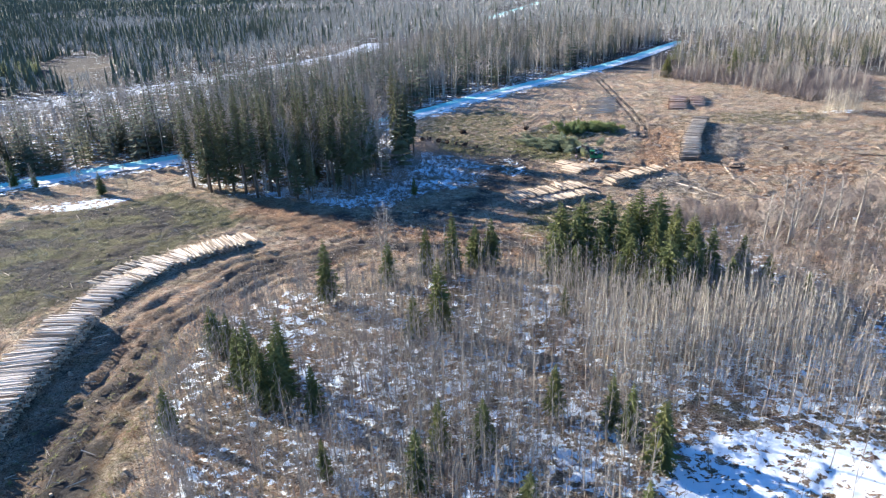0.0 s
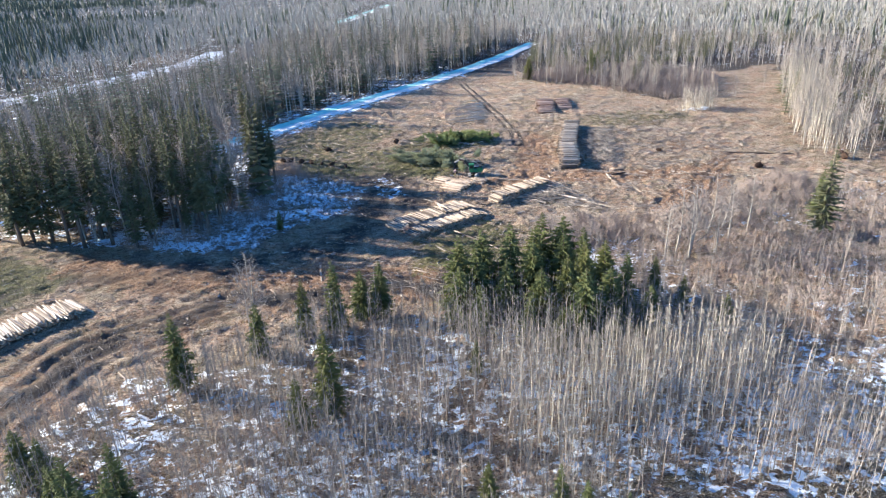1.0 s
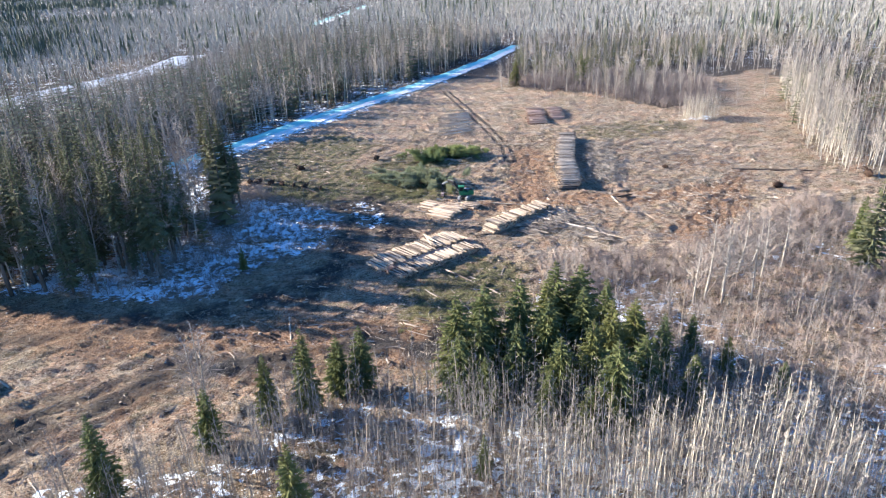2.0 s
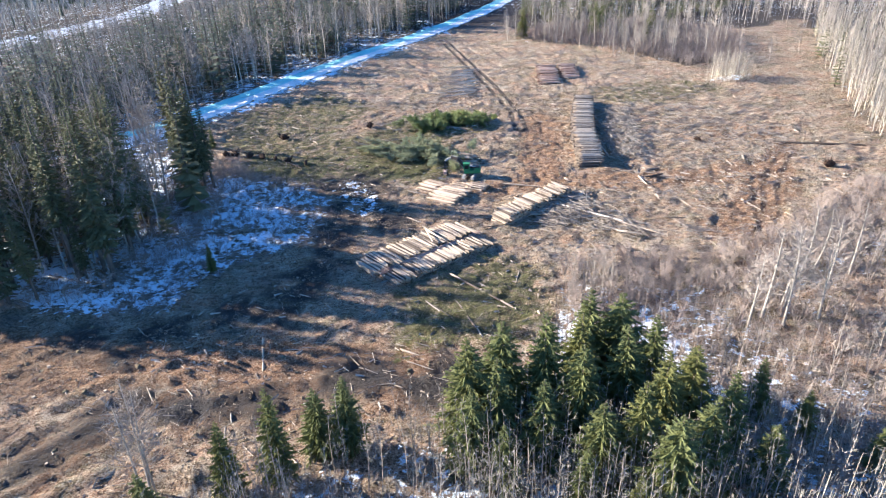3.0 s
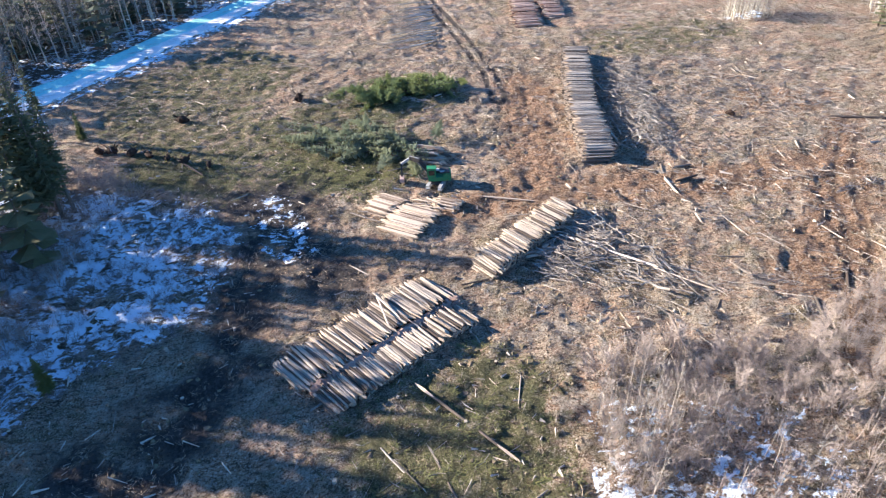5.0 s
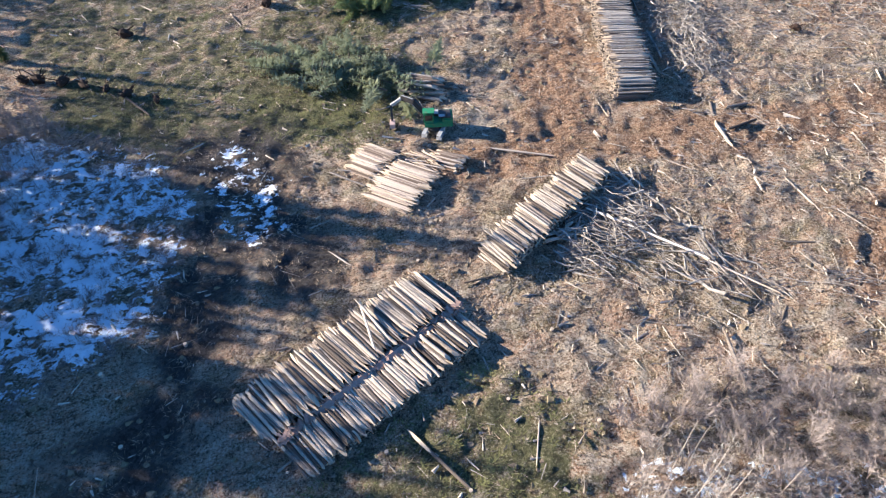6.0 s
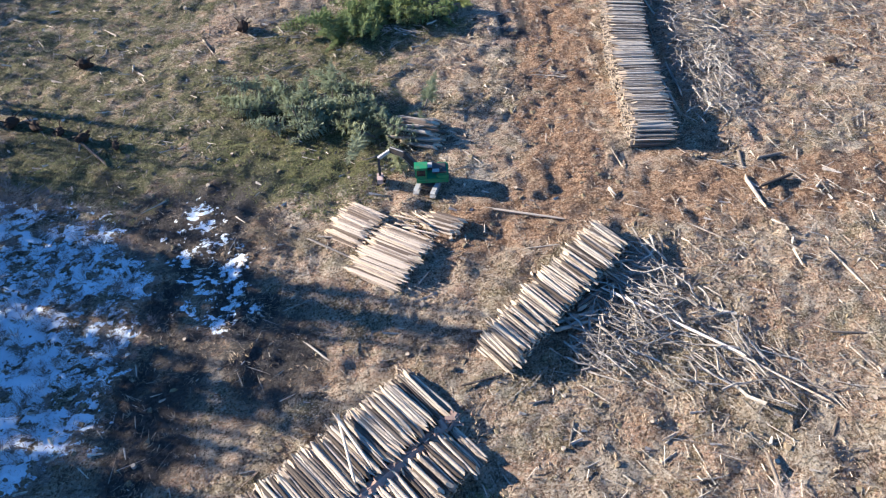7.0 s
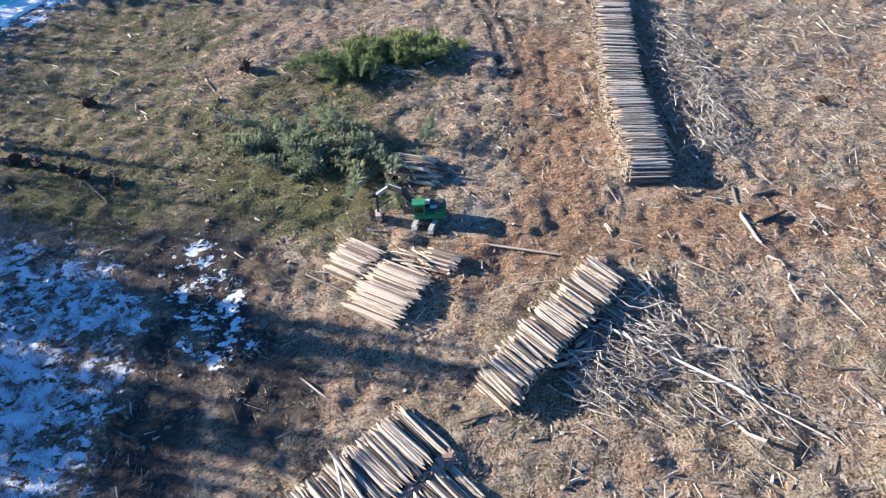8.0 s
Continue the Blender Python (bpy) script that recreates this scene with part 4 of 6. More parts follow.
stuff("young_aspens", [(A_POLE, places(x, y, 5.5, 10.5, 44))], [M_YOUNG_BARK, M_YOUNG_TWIG], "open stand of thin bare young aspens over snow", "young trees")
stuff("young_aspens", [(A_POLE, places(xc, yc, 6.5, 9.5, 47, 1.0, 0.02))], [M_PALE_BARK, M_TWIG], "small dense clump of pale young aspens in the clearing", "young trees")
stuff("young_aspens", [(A_POLE, places(xa, ya, 7.5, 11, 45, 1.0, 0.015))], [M_PALE_BARK, M_TWIG], "dense stand of thin bare young aspens over snow", "young trees")


def fringe(x, y):
    return 1.0 * (line_distance(ROAD, x, y) > 8.5) * (line_distance(UPPER, x, y) > 10) * ~inside(CLEARING, x, y) * ~inside(WEST_WOOD, x, y) * ~inside(SOUTH, x, y) * ~inside(FIELD, x, y) * (line_distance(FAR_ROAD, x, y) > 16)


def low(pl):
    """Trees stay low beside the open strip."""
    f = np.clip(line_distance(UPPER, pl[:, 0], pl[:, 1]) / 65, 0.3, 1)
    pl[:, 3] *= f
    pl[:, 4] *= np.sqrt(f)
    return pl


BAND = [(-255, 122), (-190, 158), (-52, 241), (12, 301), (103, 394), (161, 466), (160, 520), (0, 560), (-60, 470), (-140, 385), (-214, 310), (-255, 280)]
x, y = scatter(BAND, 5.4, 51, lambda x, y: fringe(x, y) * (0.6 - 0.48 * (wave(x, y, 28, 52) > -0.2)) * np.where(line_distance(UPPER, x, y) < 60, 0.25, 1))
x2, y2 = scatter(BAND, 5.3, 53, lambda x, y: fringe(x, y) * (0.35 + 0.5 * (wave(x, y, 28, 52) > -0.3)))
xe, ye = scatter([(-220, 140), (-190, 155), (-128, 195), (-52, 241), (12, 301), (103, 394), (161, 466), (140, 490), (80, 425), (-10, 335), (-75, 262), (-150, 215), (-220, 180)], 3.7, 56, lambda x, y: fringe(x, y) * (line_distance(ROAD, x, y) < 34) * np.where(wave(x, y, 12, 57) > 0.1, 0.06, 0.6) * np.where((y > 250) & (line_distance(ROAD, x, y) < 24), 0.08, 1))
DARK_STANDS = [[(-80, 255), (-30, 296), (-6, 345), (-55, 335), (-110, 272)], [(-205, 160), (-128, 203), (-86, 228), (-60, 248), (-100, 275), (-190, 232)]]
for i, poly in enumerate(DARK_STANDS):
    xd, yd = scatter(poly, 4.8, 64 + i, lambda x, y: fringe(x, y) * (0.65, 0.5)[i])
    stuff("spruce_wood", [(S_MID, places(xd, yd, (13, 8)[i], (24, 17)[i], 66 + i, 0.95, 0.02))], [M_SPRUCE_BARK, (M_NEEDLE_FAR, M_NEEDLE_PALE)[i]], "dark spruce stand beyond the snowy road", "woods")
xd, yd = scatter([(-62, 244), (-38, 264), (-8, 292), (14, 316), (0, 330), (-30, 306), (-76, 258)], 4.4, 68, lambda x, y: fringe(x, y) * 0.35)
stuff("spruce_wood", [(S_MID, places(xd, yd, 15, 27, 67, 1.1, 0.02))], [M_SPRUCE_BARK, M_NEEDLE_FAR], "tall dark spruces along the snowy road", "woods")
xr, yr = scatter(BAND, 3.6, 59, lambda x, y: fringe(x, y) * (line_distance(ROAD, x, y) < 34) * (y > 245) * 0.4)
stuff("aspen_wood", [(A_TALL, places(xr, yr, 7, 20, 59))], [M_ASPEN_BARK, M_TWIG], "tall pale bare aspens along the snowy road", "woods")
xn, yn = scatter([(150, 290), (200, 330), (290, 380), (230, 440), (130, 380)], 7, 69, lambda x, y: fringe(x, y) * 0.6)
stuff("young_spruce_wood", [(S_MID, places(xn, yn, 7, 13, 70, 1.5))], [M_SPRUCE_BARK, M_NEEDLE_PALE], "yellowish young conifers behind the clearing", "woods")
stuff("spruce_wood", [(S_MID, places(xe, ye, 9, 23, 58, 1.0, 0.02))], [M_SPRUCE_BARK, M_NEEDLE_FAR], "row of dark spruces along the snowy road", "woods")
stuff("spruce_wood", [(S_MID, low(places(x, y, 10, 27, 54, 1.05, 0.015)))], [M_SPRUCE_BARK, M_NEEDLE_FAR], "dark spruces of the woods beyond the road", "woods")
stuff("aspen_wood", [(A_TALL, low(places(x2, y2, 7, 20, 55, 1.15)))], [M_ASPEN_BARK, M_TWIG], "bare pale aspens of the woods beyond the road", "woods")
EAST = [(118, 318), (145, 283), (150, 265), (172, 262), (208, 318), (245, 318), (232, 296), (188, 244), (157, 199), (168, 160), (300, 150), (560, 420), (420, 620), (161, 455)]
x, y = scatter(EAST, 6.2, 57, lambda x, y: fringe(x, y) * (0.95 * (np.hypot(x - 40, y - 200) < 330)) * (0.25 + 0.7 * ~inside(NORTH_SHRUBS, x, y)))
x2, y2 = scatter(EAST, 8, 58, lambda x, y: fringe(x, y) * 0.6 * (wave(x, y, 40, 59) > -0.05) * ~inside(NORTH_SHRUBS, x, y))
stuff("aspen_wood", [(A_TALL, places(x, y, 8, 13.5, 60))], [M_ASPEN_BARK, M_TWIG], "bare pale aspen woods beside the clearing", "woods")
stuff("young_spruce_wood", [(S_MID, places(x2, y2, 5, 14, 61, 1.3))], [M_SPRUCE_BARK, M_NEEDLE_PALE], "scattered yellowish green spruces among bare aspens", "woods")

x, y = scatter([(-300, 412), (-262, 400), (-246, 410), (-284, 486), (-312, 482)], 5.5, 405)
stuff("larch_stand", [(S_MID, places(x, y, 7, 11, 406, 1.7))], [M_SPRUCE_BARK, M_NEEDLE_YELLOW], "yellow-green young conifers beside a far field", "woods")

# far woods, thinning with distance
FAR_A = [(-330, 290), (-300, 285), (-214, 340), (-60, 500), (60, 560), (161, 490), (240, 445), (310, 370), (350, 290), (760, 400), (620, 1050), (-720, 1050)]
dark = lambda x, y: wave(x, y, 90, 71) + 0.6 * wave(x, y, 35, 72) + np.clip(-(x + 0.1 * y) / 300, -0.6, 0.6)
x, y = scatter(FAR_A, 6.4, 73, lambda x, y: fringe(x, y) * (0.04 + 0.6 * (dark(x, y) + 0.5 * wave(x, y, 16, 70) > 0.55)))
x2, y2 = scatter(FAR_A, 8.4, 74, lambda x, y: fringe(x, y) * np.where(dark(x, y) > 0.5, 0.6, 0.95))
stuff("far_spruce_wood", [(S_LOW, places(x, y, 8, 19, 75, 0.85, 0.01))], [M_SPRUCE_BARK, M_NEEDLE_FAR], "far dark spruce woods", "woods")
stuff("far_aspen_wood", [(A_LOW, places(x2, y2, 8, 13, 76, 1.7))], [M_ASPEN_BARK, M_FAR_TWIG], "far grey bare aspen woods", "woods")
FAR_B = [(-720, 1050), (620, 1050), (1000, 1700), (400, 3300), (-2400, 3300), (-1100, 1200)]
x, y = scatter(FAR_B, 18, 77, lambda x, y: fringe(x, y) * 0.95)
d = dark(x * 0.4, y * 0.4) + 0.8 * wave(x, y, 60, 70) > 0.25
stuff("far_spruce_wood", [(S_LOW, places(x[d], y[d], 11, 19, 78, 1.7, 0.0))], [M_SPRUCE_BARK, M_NEEDLE_FAR], "hazy distant spruce woods", "woods")
stuff("far_aspen_wood", [(A_LOW, places(x[~d], y[~d], 8, 13, 79, 3.2, 0.0))], [M_ASPEN_BARK, M_FAR_TWIG], "hazy distant aspen woods", "woods")

# ---- logs ----


def log_mesh(name, mats, seed, sides=8):
    """A log one metre long and one metre thick along z, tapered, bent and unevenly round."""
    r = random.Random(seed)
    v, t, c = tube([(0, 0, -0.5), (r.uniform(-0.16, 0.16), r.uniform(-0.16, 0.16), 0.0), (0, 0, 0.5)], [0.52, 0.5, 0.47], sides)
    for p in v:
        w = 1 + r.uniform(-0.06, 0.06)
        p[0] *= w
        p[1] *= w
    me = mesh_of(name, v, t, c, mats)
    me.polygons.foreach_set("use_smooth", np.asarray(c) == 0)
    return me, tube([(0, 0, -0.5), (0, 0, 0.5)], [0.53, 0.45], 5)


LOGS = {k: [log_mesh("log", [m, M_CUT], i + 5) for i in range(4)] for k, m in (("brown", M_LOG), ("pale", M_LOG_PALE), ("cream", M_LOG_CREAM), ("grey", M_LOG_GREY), ("red", M_LOG_RED))}


BARK_SLAB = mesh_of("bark_slab", np.array([(-0.5, -0.5, -0.5), (0.3, 0, -0.5), (-0.5, 0.5, -0.45), (-0.5, -0.4, 0.5), (0.4, 0, 0.45), (-0.5, 0.45, 0.5)]), np.array([(0, 1, 4), (0, 4, 3), (1, 2, 5), (1, 5, 4), (0, 3, 5), (0, 5, 2), (0, 2, 1), (3, 4, 5)]), np.zeros(8, int), [M_BARK])


def lay(x, y, z, ang, length, dia, tip=0.0):
    """The pose of a log lying with its middle at x, y, z along the angle (radians)."""
    return Matrix.Translation((x, y, z)) @ Matrix.Rotation(ang, 4, "Z") @ Matrix.Rotation(math.pi / 2 + tip, 4, "Y") @ Matrix.Rotation(rng.uniform(0, 6.28), 4, "Z") @ Matrix.Diagonal((dia, dia, length, 1))


def smooth_line(line, step):
    pts = []
    for (x1, y1), (x2, y2) in zip(line[:-1], line[1:]):
        k = max(1, int(math.hypot(x2 - x1, y2 - y1) / 0.5))
        pts += [(x1 + (x2 - x1) * i / k, y1 + (y2 - y1) * i / k) for i in range(k)]
    pts = np.array(pts + [line[-1]], float)
    for _ in range(12):
        pts[1:-1] = 0.25 * pts[:-2] + 0.5 * pts[1:-1] + 0.25 * pts[2:]
    run = np.concatenate([[0], np.cumsum(np.linalg.norm(np.diff(pts, axis=0), axis=1))])
    s = np.arange(0, run[-1], step)
    p = np.stack([np.interp(s, run, pts[:, 0]), np.interp(s, run, pts[:, 1])], 1)
    return s / run[-1], p, np.gradient(p, axis=0)


def log_pile(label, line, length, dia, tall, bark="brown", skew=0.0, jag=0.12, limit=290, foot=0.0, loose=1.0):
    """A stack of logs laid across a line. tall(u) gives its height along the line. The top logs are parts, the rest one joined part."""
    us, pts, dirs = smooth_line(line, dia * (0.72 + 0.14 * loose))
    base = new("log_pile")
    base.matrix_basis = Matrix.Translation((*pts[0], h1(*pts[0])))
    tagged(base, label, "log pile", "log piles of the clearing")
    inv = base.matrix_basis.inverted()
    top, rest = [], []
    for u, p, d in zip(us, pts, dirs):
        layers = max(1, int(round((tall(u) + loose * dia * (0.55 * wave(p[0], p[1], 1.7, 401) + rng.normal(0, 0.14))) / (dia * 0.86))))
        across = math.atan2(d[0], -d[1]) + skew
        g = float(rise(*p))
        for k in range(layers):
            off = rng.normal(0, jag) + foot * (1 - (k + 1) / layers)
            dd = dia * rng.uniform(1 - 0.3 * loose, 1.04 + 0.24 * loose)
            q = p + d / (np.linalg.norm(d) + 1e-9) * dia * (0.47 * (k % 2) + rng.normal(0, 0.08))
            m = inv @ lay(q[0] + math.cos(across) * off, q[1] + math.sin(across) * off, g + dia * (0.5 + 0.86 * k) + rng.normal(0, 0.07 * loose) * (k == layers - 1), across + rng.normal(0, (0.02 + 0.022 * (k == layers - 1)) * loose), length * rng.uniform(0.93, 1.06), dd, rng.normal(0, 0.012))
            (top if k >= layers - 1 else rest).append(m)
    rng.shuffle(top)
    for i, m in enumerate(top[:limit]):
        ob = new("log", LOGS[bark][i % 4][0])
        ob.parent, ob.matrix_basis = base, m
    rest += top[limit:]
    g = Geo()
    for i, m in enumerate(rest):
        v, t, c = LOGS[bark][i % 4][1]
        a = np.array(m)
        g.add(v @ a[:3, :3].T + a[:3, 3], t, c)
    if rest:
        tagged(part("core", g, [LOGS[bark][0][0].materials[0], M_CUT], base, "stacked log ends below the top layer"), kind="stuff")
    return base


def ends(a, b):
    """Height that runs down at both ends of a pile."""
    return lambda u: a * min(1.0, 0.45 + u / b, 0.45 + (1 - u) / b)


log_pile("long high stack of pale logs beside a muddy track", [(-60.5, 40), (-62.5, 69), (-64.5, 89), (-64, 101)], 6.0, 0.27, ends(3.0, 0.06), "cream", 0.0, 0.4)
log_pile("long low curving stack of pale logs", [(-65.5, 104), (-63.5, 116), (-56, 128), (-43, 138)], 5.4, 0.27, ends(1.3, 0.1), "cream", 0.0, 0.6)
log_pile("short rough stack of grey logs behind a longer one", [(-69.5, 117), (-66, 123), (-60.5, 129)], 3.4, 0.27, ends(1.0, 0.3), "grey", 0.15, 0.4)
log_pile("broad stack of straight brown logs", [(18.1, 156.5), (38.7, 165.2)], 5.0, 0.31, ends(1.6, 0.2), "brown", 0.05, 0.14, foot=1.3, loose=0.75)
log_pile("low stack of logs lying beside a larger stack", [(21.0, 151.7), (40.0, 159.5)], 3.7, 0.34, ends(1.2, 0.2), "brown", 0.05, 0.12)
log_pile("straight stack of grey and tan logs", [(45.0, 166.2), (62.9, 176.1)], 3.8, 0.28, ends(2.0, 0.12), "brown", -0.12, 0.22, loose=0.8)
log_pile("small fresh stack of pale logs", [(37.0, 179.3), (42.8, 184.0)], 5.4, 0.26, ends(1.2, 0.4), "pale", 0.05, 0.16, loose=0.35)
log_pile("small fresh stack of pale logs", [(35.4, 186.0), (39.8, 189.2)], 4.0, 0.26, ends(0.9, 0.4), "pale", 0.05, 0.3, loose=0.5)
log_pile("small fresh stack of pale logs", [(45.7, 183.7), (47.8, 185.1)], 3.5, 0.26, ends(0.8, 0.4), "pale", 0.25, 0.25, loose=0.5)
log_pile("long curved high stack of weathered logs", [(75.2, 187.6), (78.0, 195), (81.5, 204.5), (86, 214), (91.5, 225), (96.6, 234.5)], 4.4, 0.25, ends(2.5, 0.05), "grey", 0.0, 0.16, foot=1.0)
log_pile("far stack of red-brown logs", [(95.5, 256.5), (103.5, 279)], 5.5, 0.32, ends(1.4, 0.2), "red", 0.0, 0.3, foot=0.8)
log_pile("far stack of red-brown logs", [(105, 260.5), (111, 278.5)], 4.5, 0.32, ends(1.2, 0.2), "red", 0.0, 0.3, foot=0.8)

bark_bed = tagged(new("bark_heap"), "reddish-brown torn bark heaped between two log stacks", "bark heap")
bark_bed.matrix_basis = Matrix.Translation((30.5, 158.4, h1(30.5, 158.4)))
g = Geo()
v, t, c = tube([(-10.6 + 2.85 * i, -4.6 + 1.19 * i, 0.72 + 0.1 * wave(3.1 * i, 0, 2, 402)) for i in range(8)], [0.35, 0.72, 0.8, 0.74, 0.82, 0.76, 0.7, 0.4], 9)
g.add(v, t)
part("mound", g, [M_BARK], bark_bed, "packed red-brown bark")
for i in range(150):
    u, w = rng.uniform(0, 1), rng.normal(0, 0.28)
    slab = new("bark_slab", LOGS["brown"][i % 4][0]) if i % 5 == 0 else new("bark_slab", BARK_SLAB)
    slab.parent = bark_bed
    slab.matrix_basis = Matrix.Translation((-10.6 + 19.9 * u - 0.38 * w, -4.6 + 8.3 * u + 0.92 * w, 1.46 - 0.9 * abs(w) + rng.normal(0, 0.05))) @ Matrix.Rotation(rng.uniform(0, 6.28), 4, "Z") @ Matrix.Rotation(math.pi / 2 + rng.normal(0, 0.15), 4, "Y") @ Matrix.Diagonal((*((0.1, 0.1, rng.uniform(0.5, 1.4)) if i % 5 == 0 else (0.05, rng.uniform(0.15, 0.35), rng.uniform(0.4, 1.1))), 1))
for i, (xa, ya, xb, yb, dia) in enumerate([(52, 167.2, 55.7, 167.1, 0.42), (52.5, 168, 56.2, 168, 0.42), (55.4, 168.7, 59.6, 170.2, 0.4), (55.5, 169.2, 59.6, 170.7, 0.38), (55.8, 169.8, 59.7, 171.2, 0.36), (56.3, 170.4, 60, 171.8, 0.36), (59.3, 171.5, 61, 168, 0.26), (59.7, 171.6, 61.4, 168, 0.22), (60.1, 171.7, 61.7, 168.2, 0.26), (60.6, 171.7, 62.1, 168.4, 0.2), (65, 174.2, 65.3, 171.4, 0.3), (65.6, 174, 66.2, 171.2, 0.26)]):
    ob = new("fallen_log", LOGS[("pale", "grey")[i % 2]][i % 4][0])
    ob.matrix_basis = lay((xa + xb) / 2, (ya + yb) / 2, h1((xa + xb) / 2, (ya + yb) / 2) + 0.35 + 0.06 * (i % 4), math.atan2(yb - ya, xb - xa), math.hypot(xb - xa, yb - ya), dia, 0.06)
    tagged(ob, "short log lying in the shade of a log stack", "log", "loose logs")
for i, (xa, ya, xb, yb) in enumerate([(30.3, 164.6, 30.2, 159.2), (30.2, 164.8, 31.7, 160.0)]):
    ob = new("fallen_log", LOGS["pale"][i][0])
    ob.matrix_basis = lay((xa + xb) / 2, (ya + yb) / 2, h1(30.5, 161) + 2.0 + 0.12 * i, math.atan2(yb - ya, xb - xa), math.hypot(xb - xa, yb - ya), 0.27)
    tagged(ob, "pale log lying askew on top of a broad stack", "log", "loose logs")
FALLEN = [(52.3, 185, 59, 180.7, 0.28), (81.8, 178.7, 80.9, 174.5, 0.45), (82.7, 176.8, 86.5, 177.1, 0.4), (84.4, 183.2, 82.7, 179.9, 0.4), (85.3, 181.1, 88.3, 180.8, 0.4), (83.2, 166, 83.1, 161.2, 0.25), (84.8, 204.1, 82, 192.8, 0.4),
          (32.6, 187.3, 35.3, 184.1, 0.3), (8, 215.4, 11.5, 208.7, 0.35), (31.4, 150, 36.5, 139.4, 0.32), (24.9, 145.3, 26.7, 140.7, 0.2), (29.7, 142.1, 30.4, 133.9, 0.25), (89.6, 150.1, 85.1, 145.4, 0.4), (81, 146.4, 77.9, 141.1, 0.4),
          (62.4, 149.9, 60.6, 144.4, 0.3), (88.3, 140, 79.8, 134.4, 0.35), (81.3, 131.1, 74.4, 126.7, 0.3), (124.4, 186, 139.7, 178.1, 0.55), (59, 169, 65.8, 159.5, 0.3), (65.8, 159.5, 69.9, 153.1, 0.2), (0.6, 143.7, 0.4, 135.6, 0.3),
          (18.9, 133.5, 20.8, 131.5, 0.3), (86.5, 203, 84.5, 196, 0.35), (90, 214, 88, 208, 0.3), (93, 221, 91.5, 214, 0.3)]
for i, (xa, ya, xb, yb, dia) in enumerate(FALLEN):
    ln = math.hypot(xb - xa, yb - ya)
    ob = new("fallen_log", LOGS["cream" if i in (18, 19) else ("brown", "grey", "brown")[i % 3]][i % 4][0])
    ob.matrix_basis = lay((xa + xb) / 2, (ya + yb) / 2, h1((xa + xb) / 2, (ya + yb) / 2) + dia * 0.42 + (0.4 if i in (18, 19) else 0.0), math.atan2(yb - ya, xb - xa), ln, dia)
    tagged(ob, "single fallen log lying on the slash", "log", "loose logs")

# ---- slash, brush and shrubs ----


def sticks(x, y, lo, hi, thin, wide, lift, seed, ang=None, spread_a=0.5, tip=0.15, bent=True):
    """Thin three-sided sticks lying on the ground."""
    g = np.random.default_rng(seed)
    k = len(x)
    ln = lo + (hi - lo) * g.random(k) ** 3.0
    a = g.uniform(0, 6.28, k) if ang is None else ang + g.normal(0, spread_a, k)
    e = g.normal(0, tip, k)
    d = np.stack([np.cos(a) * np.cos(e), np.sin(a) * np.cos(e), np.sin(e)], 1) * ln[:, None] / 2
    c = np.stack([x, y, height(x, y) + lift * g.random(k) ** 1.5 + 0.03], 1)
    w = (thin + (wide - thin) * g.random(k) ** 2.5)[:, None]
    side = np.stack([-np.sin(a), np.cos(a), 0 * a], 1) * w
    up = np.array((0, 0, 1.0)) * w
    bend = g.normal(0, 0.1, (k, 3)) * ln[:, None]
    rings = []
    stops = ((c - d, 1.0), (c + bend, 0.8), (c + d, 0.35)) if bent else ((c - d, 1.0), (c + d, 0.4))
    for pos, f in stops:
        rings += [pos + side * f, pos - side * f, pos + up * f * 1.5]
    v = np.stack(rings, 1).reshape(-1, 3)
    one = []
    for i in (0, 3)[: len(stops) - 1]:
        for j in range(3):
            p, q2 = i + j, i + (j + 1) % 3
            one += [(p, p + 3, q2), (q2, p + 3, q2 + 3)]
    t = (np.array(one)[None] + (np.arange(k) * 3 * len(stops))[:, None, None]).reshape(-1, 3)
    return v, t, np.zeros(len(t), int)


def free(x, y):
    return 1.0 * (line_distance(ROAD, x, y) > 8)


CORE = [(-75, 40), (-110, 120), (-105, 165), (-70, 172), (-33, 165), (-14, 160), (-8, 215), (0, 265), (60, 335), (100, 335), (140, 290), (150, 250), (150, 190), (120, 160), (73, 134), (55, 139), (47, 143), (40, 129), (23, 115), (1, 116), (-30, 110), (-42, 78), (-35, 40)]
x, y = scatter(CORE, 1.1, 201, lambda x, y: free(x, y) * (0.14 + 0.6 * (wave(x, y, 6, 202) > 0.15)), 1.0)
tagged(new("slash", mesh_of("slash", *sticks(x, y, 0.2, 2.6, 0.012, 0.05, 0.16, 203, bent=False), [M_STICK])), "scattered broken branches and chips over the clearing", "slash", kind="stuff")
x, y = scatter([(50, 140), (46, 165), (66, 178), (120, 170), (122, 150), (75, 136)], 0.72, 204, lambda x, y: 0.12 + 0.5 * (wave(x, y, 5, 205) > 0.25), 1.0)
tagged(new("slash", mesh_of("slash", *sticks(x, y, 0.5, 4.5, 0.016, 0.055, 0.35, 206, -0.9, 0.7, bent=False), [M_STICK_GREY])), "grey broken branches lying thickly on dry grass", "slash", kind="stuff")

x, y = scatter([(82, 184), (100, 230), (128, 218), (132, 190), (112, 176), (96, 180)], 0.6, 207, lambda x, y: 0.25 + 0.55 * (wave(x, y, 5, 208) > -0.1), 1.0)
tagged(new("slash", mesh_of("slash", *sticks(x, y, 0.4, 3.8, 0.016, 0.06, 0.35, 209, -0.2, 0.8, bent=False), [M_STICK_GREY])), "pale broken branches beside a long log stack", "slash", kind="stuff")


